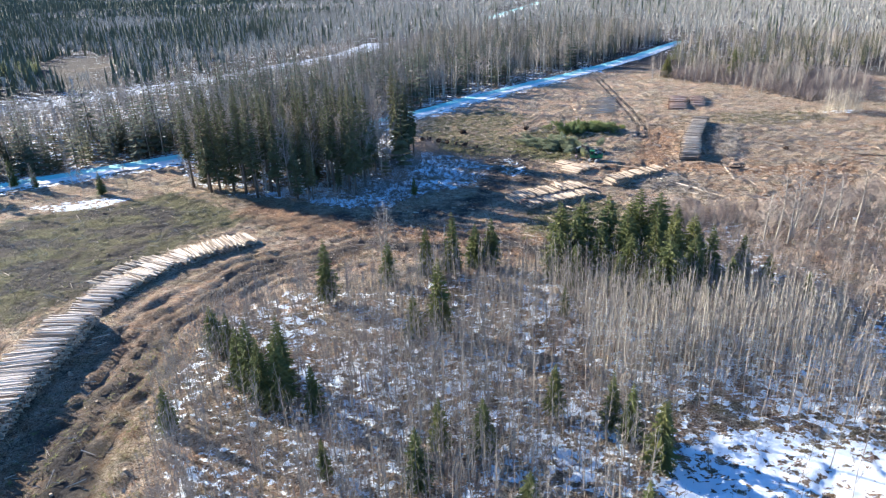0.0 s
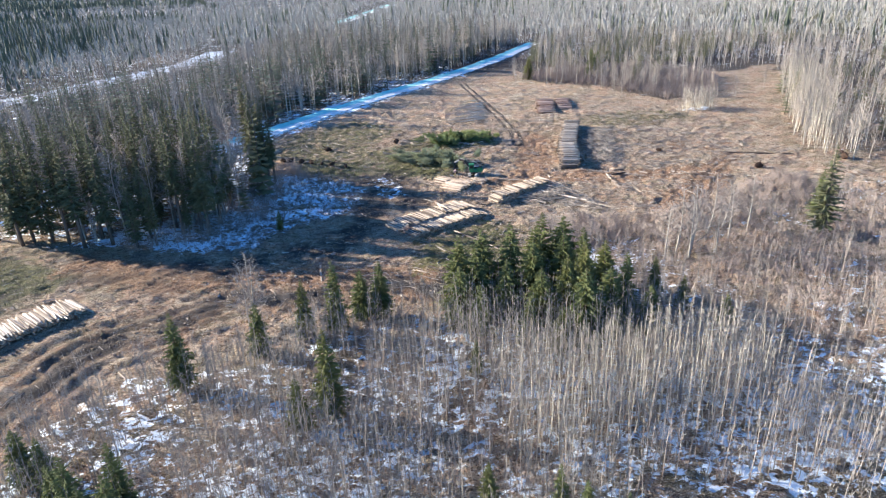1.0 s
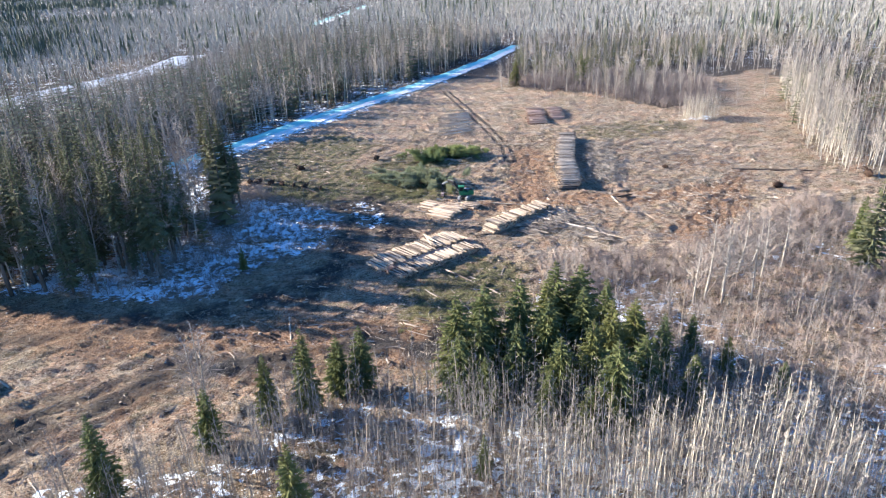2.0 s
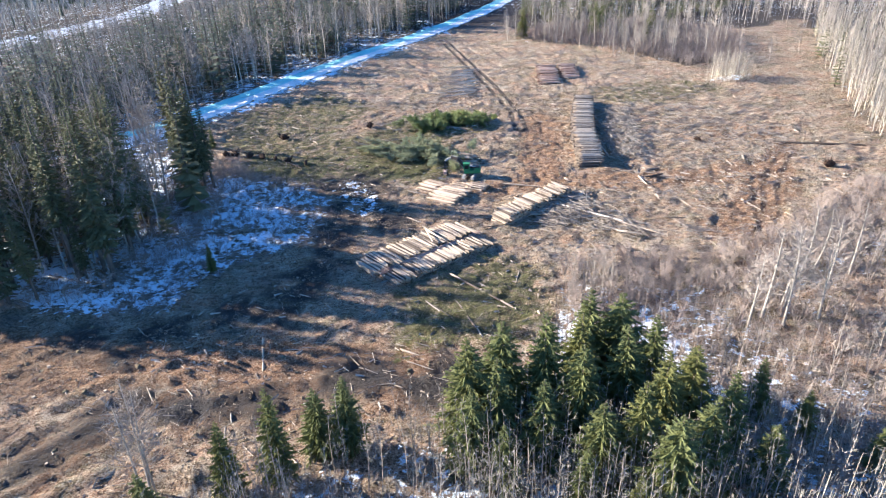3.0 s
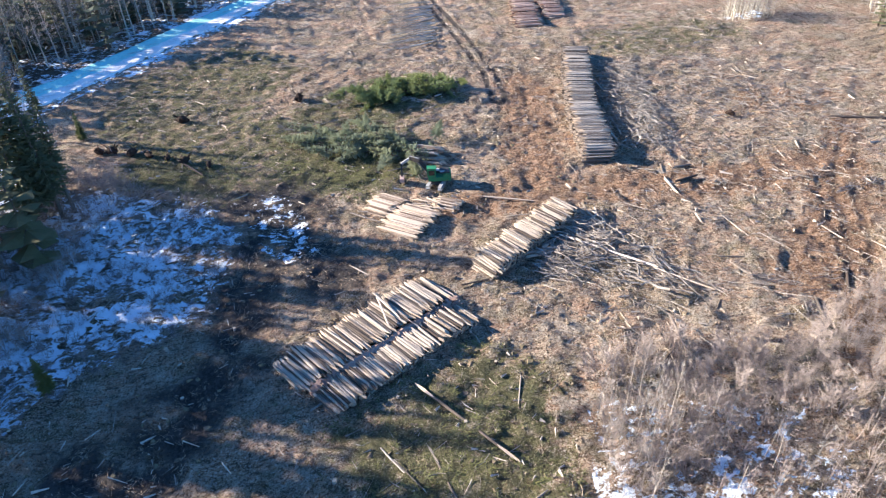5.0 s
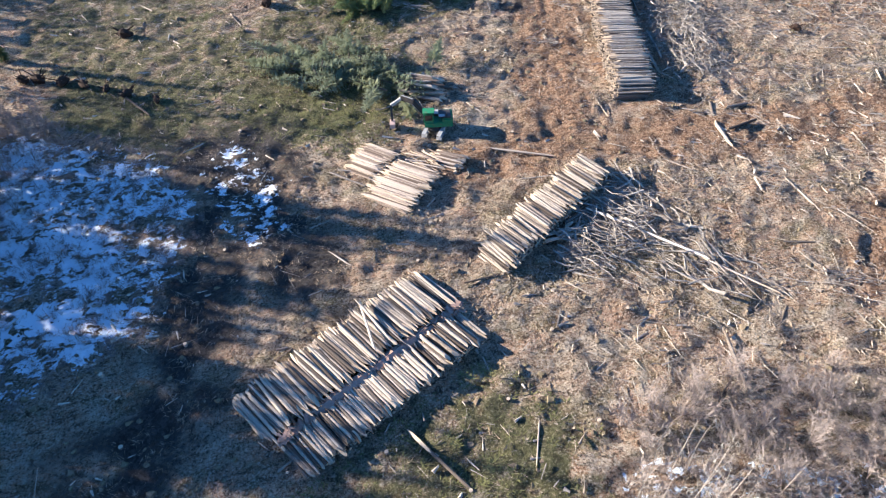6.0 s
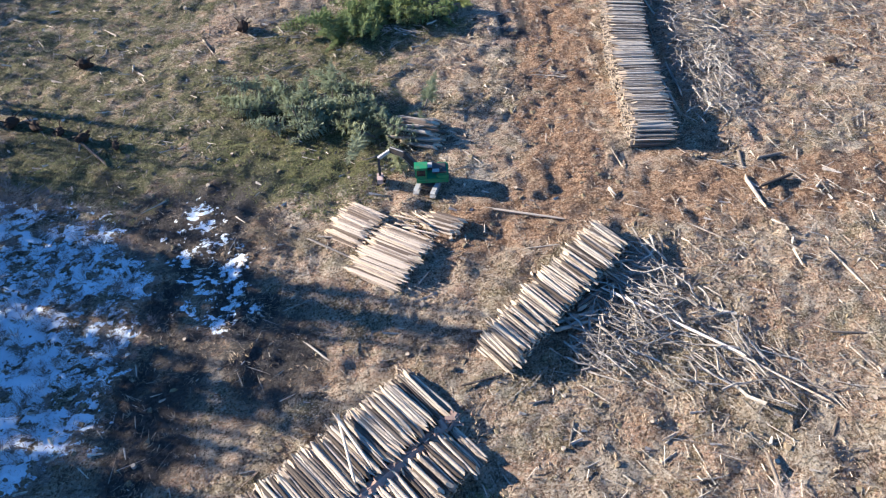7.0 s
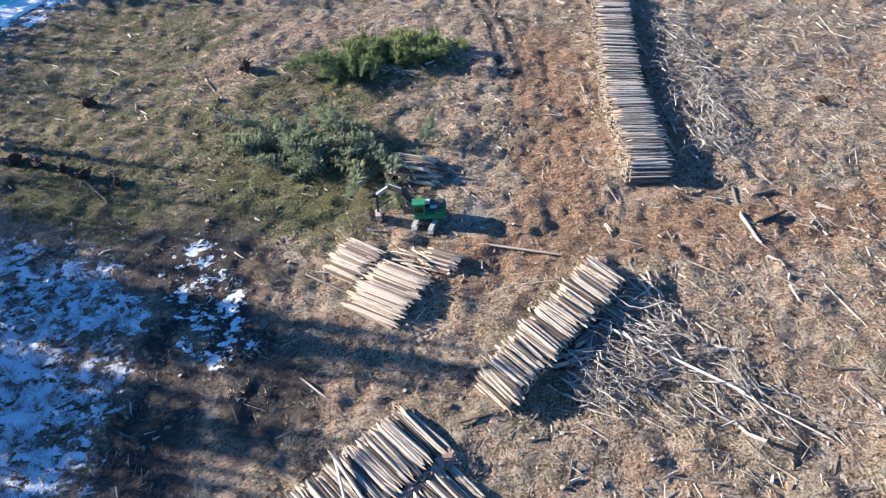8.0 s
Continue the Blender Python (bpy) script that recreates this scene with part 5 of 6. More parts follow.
def branch_mesh(seed):
    """A bare crooked branch one metre long with side twigs, lying along x."""
    r = random.Random(seed)
    g = Geo()
    pts = [np.array((i / 4 - 0.5, r.uniform(-0.06, 0.06), r.uniform(-0.03, 0.05))) for i in range(5)]
    v, t, _ = tube(pts, [0.02, 0.017, 0.013, 0.008, 0.002], 4, False)
    v, t = list(v), list(t)
    for j in range(9):
        i = r.choice((1, 1, 2, 2, 3, 3, 3))
        k = 4 * i + r.randrange(3)
        q2 = pts[i] + np.array((r.uniform(0.06, 0.22), r.choice((-1, 1)) * r.uniform(0.08, 0.22), r.uniform(-0.02, 0.1)))
        t += [(k, k + 1, len(v))]
        v.append(q2)
    g.add(v, t)
    return g.mesh("branch", [M_BRANCH])


BRANCHES = [branch_mesh(400 + i) for i in range(5)]


def branch_heap(label, poly, step, count, ang, sp, lo, hi, tall, seed):
    """Lopped branches heaped on one another over a tangle of twigs."""
    g = np.random.default_rng(seed)
    cx, cy = np.mean([p[0] for p in poly]), np.mean([p[1] for p in poly])
    base = tagged(new("branch_heap"), label, "branch heap", "branch heaps by the log stacks")
    base.matrix_basis = Matrix.Translation((cx, cy, h1(cx, cy)))
    inv = base.matrix_basis.inverted()
    x, y = scatter(poly, step, seed, None, 1.0)
    v, t, m = sticks(x, y, 0.5, hi * 0.6, 0.012, 0.045, tall * 0.8, seed + 20, ang, sp * 1.3, 0.3)
    v = v - np.array((cx, cy, h1(cx, cy)))
    tagged(part("tangle", mesh_of("tangle", v, t, m, [M_BRANCH]), [], base, "tangle of thin grey twigs"), kind="stuff")
    x, y = scatter(poly, 0.5, seed + 1, None, 1.0)
    pick = g.permutation(len(x))[:count]
    for i, (a, b) in enumerate(zip(x[pick], y[pick])):
        ob = new("branch", BRANCHES[i % 5])
        ob.parent = base
        s = g.uniform(lo, hi)
        ob.matrix_basis = inv @ Matrix.Translation((a, b, h1(a, b) + 0.08 + tall * g.random() ** 1.4)) @ Matrix.Rotation(ang + g.normal(0, sp) + (math.pi if g.random() < 0.35 else 0), 4, "Z") @ Matrix.Rotation(g.normal(0, 0.14), 4, "Y") @ Matrix.Rotation(g.uniform(-0.8, 0.8), 4, "X") @ Matrix.Diagonal((s, s * g.uniform(0.8, 1.6), s, 1))


branch_heap("tangled heap of pale lopped branches against a log stack", [(52, 164), (56.5, 168.5), (62, 172.8), (66, 174.5), (66.5, 170), (64, 165.5), (59, 162), (54, 160.5)], 0.42, 190, -1.0, 0.75, 1.6, 5.5, 1.0, 211)
branch_heap("thin fan of pale branches lying on dry grass", [(63, 168), (67, 166), (72, 158), (71.5, 152), (67, 153), (60, 159)], 0.8, 60, -1.05, 0.5, 2.0, 6.0, 0.3, 215)
branch_heap("long heap of pale branches along a log stack", [(83, 191), (86, 201), (91, 212), (97, 226), (105, 224), (99, 210), (93, 195), (88, 188)], 0.46, 300, 0.9, 1.0, 1.8, 5.0, 1.6, 213)
branch_heap("loose grey branches spread over dry grass", [(97, 195), (103, 210), (118, 215), (125, 195), (112, 186)], 1.05, 70, 0.2, 1.1, 1.5, 4.0, 0.3, 214)

g = np.random.default_rng(77)
x, y = scatter([(-10, 118), (-30, 150), (16, 150), (24, 175), (30, 200), (10, 240), (60, 255), (118, 240), (135, 195), (112, 160), (75, 138), (48, 146), (38, 130)], 14, 276)
for i, (a, b) in enumerate(zip(x, y)):
    ln, dia, an = g.uniform(1.5, 5.0), g.uniform(0.1, 0.22), g.uniform(0, 6.28)
    ob = new("fallen_log", LOGS[("grey", "brown")[i % 2]][i % 4][0])
    ob.matrix_basis = lay(a, b, h1(a, b) + dia * 0.5, an, ln, dia, g.normal(0, 0.03))
    tagged(ob, "short broken log lying among the slash", "log", "loose logs")

rows_of = []
g = np.random.default_rng(91)
ROWS_AREA = [(30, 205), (20, 250), (60, 300), (110, 310), (150, 250), (150, 185), (115, 160), (80, 142), (56, 144), (64, 158), (74, 180), (70, 200), (48, 220)]
x, y = scatter(ROWS_AREA, 12, 92)
for i, (a, b) in enumerate(zip(x, y)):
    an, ln, k = g.normal(-0.33, 0.3), g.uniform(4, 13), int(g.uniform(25, 80))
    u, v = g.uniform(-0.5, 0.5, k) * ln, g.normal(0, 0.55, k)
    rows_of.append(sticks(a + u * math.cos(an) - v * math.sin(an), b + u * math.sin(an) + v * math.cos(an), 0.5, 3.5, 0.02, 0.07, 0.35, 900 + i, an, 0.5, 0.12, False))
tagged(new("slash_row", mesh_of("slash_row", *join(rows_of), [M_STICK])), "long loose rows of pale broken branches", "slash", kind="stuff")

# cut green boughs on the ground
bough = Geo()
r = random.Random(5)
for j in range(8):
    a = j * 0.8 + r.uniform(-0.3, 0.3)
    c, s = math.cos(a), math.sin(a)
    ln = r.uniform(0.3, 0.8)
    bough.add([(-s * 0.06, c * 0.06, 0.02), (s * 0.06, -c * 0.06, 0.04), (c * ln, s * ln, r.uniform(0.05, 0.3))], [(0, 1, 2)])
BOUGH = [bough.arrays()]
pl = []
for i, gpoly in enumerate(GREENS):
    x, y = scatter(gpoly, (0.45, 0.5, 0.9, 0.9, 0.8, 0.5, 0.8, 0.36)[i], 220 + i, lambda x, y: 0.25 + 0.65 * (wave(x, y, 5, 219) > 0), 1.0)
    pl.append(places(x, y, 0.4, 1.1, 230 + i))
stuff("green_boughs", [(BOUGH, np.vstack(pl))], [M_BOUGH], "cut green spruce boughs strewn over the ground", "boughs")


def bare_of(x, y):
    """Less litter on muddy tracks and on green ground."""
    f = np.ones_like(x)
    for line, w in TRAILS:
        f *= np.clip((line_distance(line, x, y) - 0.3 * w) / w, 0.12, 1)
    for gp in GREENS:
        f *= np.where(inside(gp, x, y), 0.25, 1)
    return f


# a loose mat of litter
flake = []
for j in range(4):
    g = Geo()
    way = r.uniform(0, 6.28)
    for k2 in range(9):
        a, w = way + r.gauss(0, 0.6), r.uniform(0.008, 0.022)
        c, s = math.cos(a), math.sin(a)
        l2, px, py = r.uniform(0.2, 0.55), r.uniform(-0.5, 0.5), r.uniform(-0.5, 0.5)
        z0, z1 = r.uniform(0, 0.06), r.uniform(0.02, 0.13)
        g.add([(px - s * w, py + c * w, z0), (px + s * w, py - c * w, z0 + 0.05), (px + c * l2, py + s * l2, z1)], [(0, 1, 2)])
    flake.append(g.arrays())
NEAR = [(-30, 152), (-12, 158), (4, 172), (12, 205), (0, 225), (10, 250), (60, 260), (110, 240), (125, 190), (112, 158), (73, 134), (55, 139), (47, 143), (40, 129), (23, 115), (1, 116), (-25, 112), (-45, 130)]
x, y = scatter(NEAR, 0.52, 247, lambda x, y: (0.25 + 0.6 * (wave(x, y, 3.1, 248) + 0.8 * wave(x, y, 9, 249) > 0.0)) * bare_of(x, y), 1.0)
stuff("ground_litter", [(flake, places(x, y, 0.7, 1.5, 250))], [M_LITTER], "loose mat of dead grass, bark and twigs", "litter")

# clods of turned soil and pale splintered wood
clod = []
for j in range(4):
    g = Geo()
    n = 5
    ring = [(math.cos(6.283 * k2 / n) * r.uniform(0.5, 1.2), math.sin(6.283 * k2 / n) * r.uniform(0.5, 1.2), -0.15) for k2 in range(n)]
    top = [(p[0] * 0.55 + r.uniform(-0.15, 0.15), p[1] * 0.55 + r.uniform(-0.15, 0.15), r.uniform(0.45, 0.9)) for p in ring]
    g.add(ring + top, [f for k2 in range(n) for f in ((k2, (k2 + 1) % n, n + k2), ((k2 + 1) % n, n + (k2 + 1) % n, n + k2))] + [(n, n + 1, n + 2), (n, n + 2, n + 3), (n, n + 3, n + 4)])
    clod.append(g.arrays())
x, y = scatter(NEAR, 1.5, 261, lambda x, y: 0.12 + 0.55 * (wave(x, y, 4, 262) + 0.7 * wave(x, y, 13, 263) > 0.25), 1.0)
x2, y2 = scatter([(-110, 60), (-112, 160), (-75, 172), (-40, 150), (-10, 140), (-8, 116), (-40, 108), (-36, 50)], 2.4, 264, lambda x, y: (0.03 + 0.2 * (wave(x, y, 6, 265) > 0.3)) * (line_distance(DECK, x, y) > 4) * ((y > 104) | (np.abs(x + 62) > 5)), 1.0)
x, y = np.concatenate([x, x2]), np.concatenate([y, y2])
pl = places(x, y, 0.10, 0.34, 266, 1.5)
x, y = scatter([(-58, 60), (-60, 100), (-42, 132), (-10, 146), (16, 142), (26, 122), (0, 117), (-30, 111), (-42, 84), (-38, 60)], 1.6, 281, lambda x, y: 0.25 + 0.4 * (wave(x, y, 6, 282) > 0.1), 1.0)
tagged(new("slash", mesh_of("slash", *sticks(x, y, 0.5, 3.5, 0.025, 0.09, 0.15, 283, bent=False), [M_CHIP])), "pale broken tops along the muddy track", "slash", kind="stuff")
stuff("soil_clods", [(clod, pl)], [M_CLOD], "clods of dark soil and torn turf", "soil")
x, y = scatter(NEAR, 1.4, 267, lambda x, y: (0.1 + 0.6 * (wave(x, y, 5, 268) > 0.2)) * (0.4 + 0.6 * (x > 55)), 1.0)
tagged(new("wood_chips", mesh_of("wood_chips", *sticks(x, y, 0.3, 2.4, 0.02, 0.075, 0.16, 269, bent=False), [M_CHIP])), "pale splintered wood and broken tops on the ground", "slash", kind="stuff")

x, y = scatter(CORE, 2.5, 285, lambda x, y: free(x, y) * (0.1 + 0.45 * (wave(x, y, 7, 286) > 0.0)) * (x > -20), 1.0)
tagged(new("wood_slabs", mesh_of("wood_slabs", *sticks(x, y, 0.5, 2.2, 0.06, 0.2, 0.12, 287, -0.5, 0.9, 0.1, False), [M_CHIP])), "pale broken slabs and torn stump wood", "slash", kind="stuff")
x, y = scatter(CORE, 3.0, 288, lambda x, y: free(x, y) * (0.1 + 0.4 * (wave(x, y, 9, 289) > 0.1)) * (x > -60), 1.0)
tagged(new("wood_slabs", mesh_of("wood_slabs", *sticks(x, y, 0.6, 3.2, 0.05, 0.15, 0.2, 290, None, 0.9, 0.12, False), [M_STICK])), "dark weathered chunks of broken trunk", "slash", kind="stuff")

x, y = scatter([(-112, 118), (-118, 160), (-75, 172), (-50, 152), (-60, 130), (-76, 104)], 2.0, 291, lambda x, y: 0.2 + 0.5 * (wave(x, y, 6, 292) > 0.2), 1.0)
tagged(new("slash", mesh_of("slash", *sticks(x, y, 0.6, 5.0, 0.03, 0.1, 0.2, 293, bent=False), [M_CHIP])), "pale tops and branches strewn over the rough field", "slash", kind="stuff")

# grass tufts
tuft = Geo()
for j in range(9):
    a = j * 0.7 + r.uniform(-0.3, 0.3)
    c, s = math.cos(a), math.sin(a)
    l2 = r.uniform(0.15, 0.4)
    tuft.add([(-s * 0.03, c * 0.03, 0), (s * 0.03, -c * 0.03, 0), (c * l2, s * l2, r.uniform(0.3, 0.6))], [(0, 1, 2)])
x, y = scatter(CORE, 1.7, 241, lambda x, y: free(x, y) * (wave(x, y, 11, 242) > -0.25) * 0.8, 1.0)
x2, y2 = scatter(SOUTH, 2.3, 243, lambda x, y: (x < 110) * (y > 40) * (1.0 * (wave(x, y, 6, 244) > -0.1)) * ~inside(OPEN_SNOW, x, y), 1.0)
x, y = np.concatenate([x, x2]), np.concatenate([y, y2])
stuff("dry_grass", [([tuft.arrays()], places(x, y, 0.6, 1.4, 245))], [M_GRASS], "tufts of dry yellow-brown grass", "grass")


def shrub_parts(seed, stems, h=1.0, twigs=6, thin=1.0):
    r = random.Random(seed)
    g = Geo()
    for _ in range(stems):
        a, l2 = r.uniform(0, 6.28), r.uniform(0.1, 0.55) * h
        top = np.array((math.cos(a) * l2, math.sin(a) * l2, r.uniform(0.55, 1.0) * h))
        root = np.array((math.cos(a), math.sin(a), 0)) * r.uniform(0, 0.12)
        mid = root * 0.5 + top * 0.5 + np.array((0, 0, 0.12 * h))
        side = np.array((-math.sin(a), math.cos(a), 0)) * 0.0095 * thin
        g.add([root - side, root + side, top], [(0, 1, 2)])
        for _ in range(twigs):
            u = r.uniform(0.2, 1.0)
            p = root + (top - root) * u + np.array((0, 0, 0.1 * h * (1 - u)))
            o = np.array((r.uniform(-1, 1), r.uniform(-1, 1), r.uniform(-0.1, 1.0))) * 0.24 * h
            n = np.cross(o, (0.3, 0.4, 0.1))
            n = n / np.linalg.norm(n) * 0.007 * thin
            g.add([p - n, p + n, p + o], [(0, 1, 2)])
    return g


SHRUB = [shrub_parts(300 + i, 11) for i in range(3)]
shrub_me = [shrub_parts(310 + i, 26, 1.0, 10, 0.7).mesh("shrub", [M_BUSH]) for i in range(4)]
x, y = scatter(SHRUBS, 1.8, 251, lambda x, y: 0.95 * (x < 125), 1.0)
for i, (a, b) in enumerate(list(zip(x, y))[::1][:298]):
    ob = new("shrub", shrub_me[i % 4])
    s = rng.uniform(1.6, 4.4)
    ob.matrix_basis = stand(None, a, b, s, None, s * 0.95)
    tagged(ob, "bare brown twiggy shrub on dry grass", "shrub", "shrubs at the clearing edge")
x2, y2 = scatter(SOUTH, 1.9, 254, lambda x, y: (x < 130) * (y > 40) * (0.12 + 0.3 * (wave(x, y, 10, 255) > 0) + 0.9 * (x > 50) * (y > 88)) * ~inside(OPEN_SNOW, x, y), 1.0)
x3, y3 = scatter(WEST_SNOW, 1.5, 256, lambda x, y: 0.8 * ~inside(WEST_WOOD, x, y) * (x > -26), 1.0)
x5, y5 = scatter([(-22, 190), (-16, 220), (-2, 216), (2, 206), (-6, 192), (-10, 172), (-30, 160), (-44, 166), (-22, 172)], 2.0, 263, None, 1.0)
x4, y4 = scatter(BAND, 5, 257, lambda x, y: 0.8 * (line_distance(UPPER, x, y) < 26))
stuff("bare_shrubs", [([g.arrays() for g in SHRUB], np.vstack([places(x2, y2, 1.2, 4.0, 259, 1.15), places(x3, y3, 0.7, 1.8, 260, 1.4), places(x4, y4, 2, 5, 261), places(x5, y5, 1.5, 4.5, 262, 1.1)]))], [M_BUSH], "bare twiggy shrubs among the trees", "shrubs")

x, y = scatter(NORTH_SHRUBS, 1.9, 253, None, 1.0)
stuff("bare_shrubs", [([g.arrays() for g in SHRUB], places(x, y, 2.5, 6.0, 258, 0.8))], [M_BRUSH], "tall purple-brown brush at the far clearing edge", "shrubs")

dense = [shrub_parts(330 + i, 22, 1.0, 9, 1.1).arrays() for i in range(3)]
x, y = scatter(WEST_SNOW, 2.1, 407, lambda x, y: 0.75 * (x > -24) + 0.3, 1.0)
stuff("bare_shrubs", [(dense, places(x, y, 0.5, 1.5, 408, 1.5))], [M_BRUSH], "low dark brown brush poking through the snow", "shrubs")

# stumps
st = Geo()
v, t, c = tube([(0, 0, -0.1), (0.01, 0, 0.12), (0, 0.01, 0.34)], [0.30, 0.22, 0.20], 9)
st.add(v, t, c)
stump_me = st.mesh("stump", [M_LOG, M_CUT])
x, y = scatter(CORE, 10.5, 271, lambda x, y: free(x, y), 1.0)
for a, b in list(zip(x, y))[:280]:
    ob = new("stump", stump_me)
    s = rng.uniform(0.55, 1.1)
    ob.matrix_basis = stand(None, a, b, s * rng.uniform(0.7, 1.2), None, s)
    tagged(ob, "low tree stump with a pale fresh cut", "stump", "stumps of the clearing")


def brush_pile(label, line, half, count, lo, hi, tall, point, group, fresh=0):
    """Felled spruces heaped side by side, their tips all one way."""
    base = new("brush_pile")
    us, pts, _ = smooth_line(line, 0.3)
    base.matrix_basis = Matrix.Translation((*pts[len(pts) // 2], h1(*pts[len(pts) // 2])))
    tagged(base, label, "brush pile", group)
    inv = base.matrix_basis.inverted()
    for i in range(count):
        tr, cr = fell_meshes[i % 3 + 3 * fresh]
        p = pts[int(rng.uniform(0, len(pts) - 1))] + rng.normal(0, half * 0.45, 2)
        s = rng.uniform(lo, hi)
        k = i / count
        m = Matrix.Translation((*p, h1(*p) + 0.3 + tall * k * rng.uniform(0.6, 1.0))) @ Matrix.Rotation(point + rng.normal(0, 0.75), 4, "Z") @ Matrix.Rotation(math.pi / 2 - 0.04 + rng.normal(0, 0.16), 4, "Y") @ Matrix.Rotation(rng.uniform(0, 6.28), 4, "Z") @ Matrix.Diagonal((s * 1.1, s * 1.1, s, 1))
        t1 = new("felled_trunk", tr)
        t1.parent, t1.matrix_basis = base, inv @ m
        c1 = new("crown", cr)
        c1.parent = t1
    return base


FELL = [spruce_parts(1.0, 30, 7, 9, 320 + i, 0.17, 0.2, False, 0.3) for i in range(3)]
fell_meshes = [(a.mesh("felled_trunk", [M_SPRUCE_BARK], True), b.mesh("crown", [m])) for m in (M_SLASH_GREEN, M_FRESH_GREEN) for a, b in FELL]
brush_pile("heap of felled green spruces with butts showing", [(48.5, 200.5), (43, 205), (36, 210), (32, 212)], 5.0, 78, 4.0, 8.0, 2.0, math.atan2(0.38, -0.92), "brush piles")
brush_pile("long heap of cut green spruce tops", [(62.5, 228), (55, 230), (47, 227.5)], 4.0, 84, 4, 8, 2.8, math.atan2(-0.1, -0.99), "brush piles", 1)
BUTT = math.atan2(0.5, -0.87)
for i in range(34):
    tier = 0 if i < 11 else 1 if i < 20 else 2 if i < 28 else 3
    w = ((i - (0, 11, 20, 28)[tier]) / (10, 8, 7, 5)[tier] - 0.5) * (4.6 - 0.8 * tier) + rng.normal(0, 0.08)
    along = rng.normal(0, 0.4) + 0.25 * tier
    px, py = 49.2 + 0.5 * w + math.cos(BUTT) * along, 200.2 + 0.87 * w + math.sin(BUTT) * along
    ob = new("fallen_log", LOGS["pale" if i % 3 else "brown"][i % 4][0])
    ob.matrix_basis = lay(px, py, float(rise(px, py)) + 0.3 + 0.42 * tier, BUTT + rng.normal(0, 0.09), rng.uniform(3.6, 4.6), rng.uniform(0.36, 0.55), rng.normal(0, 0.03))
    tagged(ob, "spruce butt log sticking out of a brush heap", "log", "loose logs")

# felled bare poles
base = tagged(new("pole_heap"), "heap of felled bare grey aspen poles", "pole heap")
base.matrix_basis = Matrix.Translation((67, 268, h1(67, 268)))
pole_me = [(a.mesh("pole", [M_ASPEN_BARK], True), b.mesh("crown", [M_TWIG])) for a, b in [aspen_parts(1.0, 9, 1, 340 + i, 6, 5, 0.5, 0.1, 0.010) for i in range(3)]]
for i in range(30):
    k = i / 29
    cx, cy = 66 + 10 * k + rng.normal(0, 0.4), 254 + 32 * k + rng.normal(0, 0.4)
    s = rng.uniform(11, 15)
    m = base.matrix_basis.inverted() @ Matrix.Translation((cx + 3, cy, h1(cx, cy) + 0.25 + 0.5 * rng.random())) @ Matrix.Rotation(math.pi + 0.15 + rng.normal(0, 0.08), 4, "Z") @ Matrix.Rotation(math.pi / 2 - 0.02, 4, "Y") @ Matrix.Rotation(rng.uniform(0, 6.28), 4, "Z") @ Matrix.Diagonal((s * 1.3, s * 1.3, s, 1))
    a, b = pole_me[i % 3]
    t1 = new("pole", a)
    t1.parent, t1.matrix_basis = base, m
    new("crown", b).parent = t1


def root_clump(x, y, s):
    """An upturned root plate: a ragged soil disc with roots standing out."""
    r = random.Random(int(x * 10))
    e = tagged(new("root_plate"), "dark upturned tree root with clinging soil", "root", "upturned roots")
    e.matrix_basis = stand(None, x, y, s)
    g = Geo()
    n, rings = 10, 5
    vs = []
    for i in range(rings):
        f = i / (rings - 1)
        for j in range(n):
            w = 6.283 * j / n
            rad = (0.9 * math.sin(math.pi * (0.12 + 0.8 * f))) * r.uniform(0.7, 1.15)
            vs.append((math.cos(w) * rad, math.sin(w) * rad * 0.55, f * 1.1))
    vs += [(0, 0, 1.15)]
    ts = []
    for i in range(rings - 1):
        for j in range(n):
            p, q2 = i * n + j, i * n + (j + 1) % n
            ts += [(p, q2, p + n), (q2, q2 + n, p + n)]
    ts += [((rings - 1) * n + j, (rings - 1) * n + (j + 1) % n, rings * n) for j in range(n)]
    g.add(vs, ts)
    part("soil", g, [M_ROOT], e)
    for _ in range(9):
        w = r.uniform(0, 6.28)
        d = np.array((math.cos(w), 0.5 * math.sin(w), r.uniform(-0.2, 0.9)))
        g = Geo()
        v, t, _c = tube([d * 0.3 + (0, 0, 0.5), d * 0.8 + (0, 0, 0.55), d * 1.4 + (0, 0, 0.45)], [0.09, 0.06, 0.02], 4)
        g.add(v, t)
        part("root", g, [M_ROOT], e)


for x, y, s in [(9, 232, 1.5), (32, 233, 1.6), (107, 194, 1.0), (123, 169, 1.5), (-3.2, 223, 1.5), (0, 221.5, 1.3), (3, 219.6, 1.2), (6, 217.5, 1.0), (9, 214.5, 1.1), (12.8, 211.8, 1.0), (-5.5, 224, 1.3), (150, 168, 1.8)]:
    root_clump(x, y, s)

for i in range(16):
    px, py = 44.0 + rng.normal(0, 1.0), 184.9 + rng.normal(0, 0.9)
    ob = new("fallen_log", LOGS["pale"][i % 4][0])
    ob.matrix_basis = lay(px, py, h1(px, py) + 0.15 + 0.05 * i, -0.95 + rng.normal(0, 0.3), rng.uniform(2.0, 3.6), rng.uniform(0.16, 0.26))
    tagged(ob, "fresh pale log lying loose between two small stacks", "log", "loose logs")

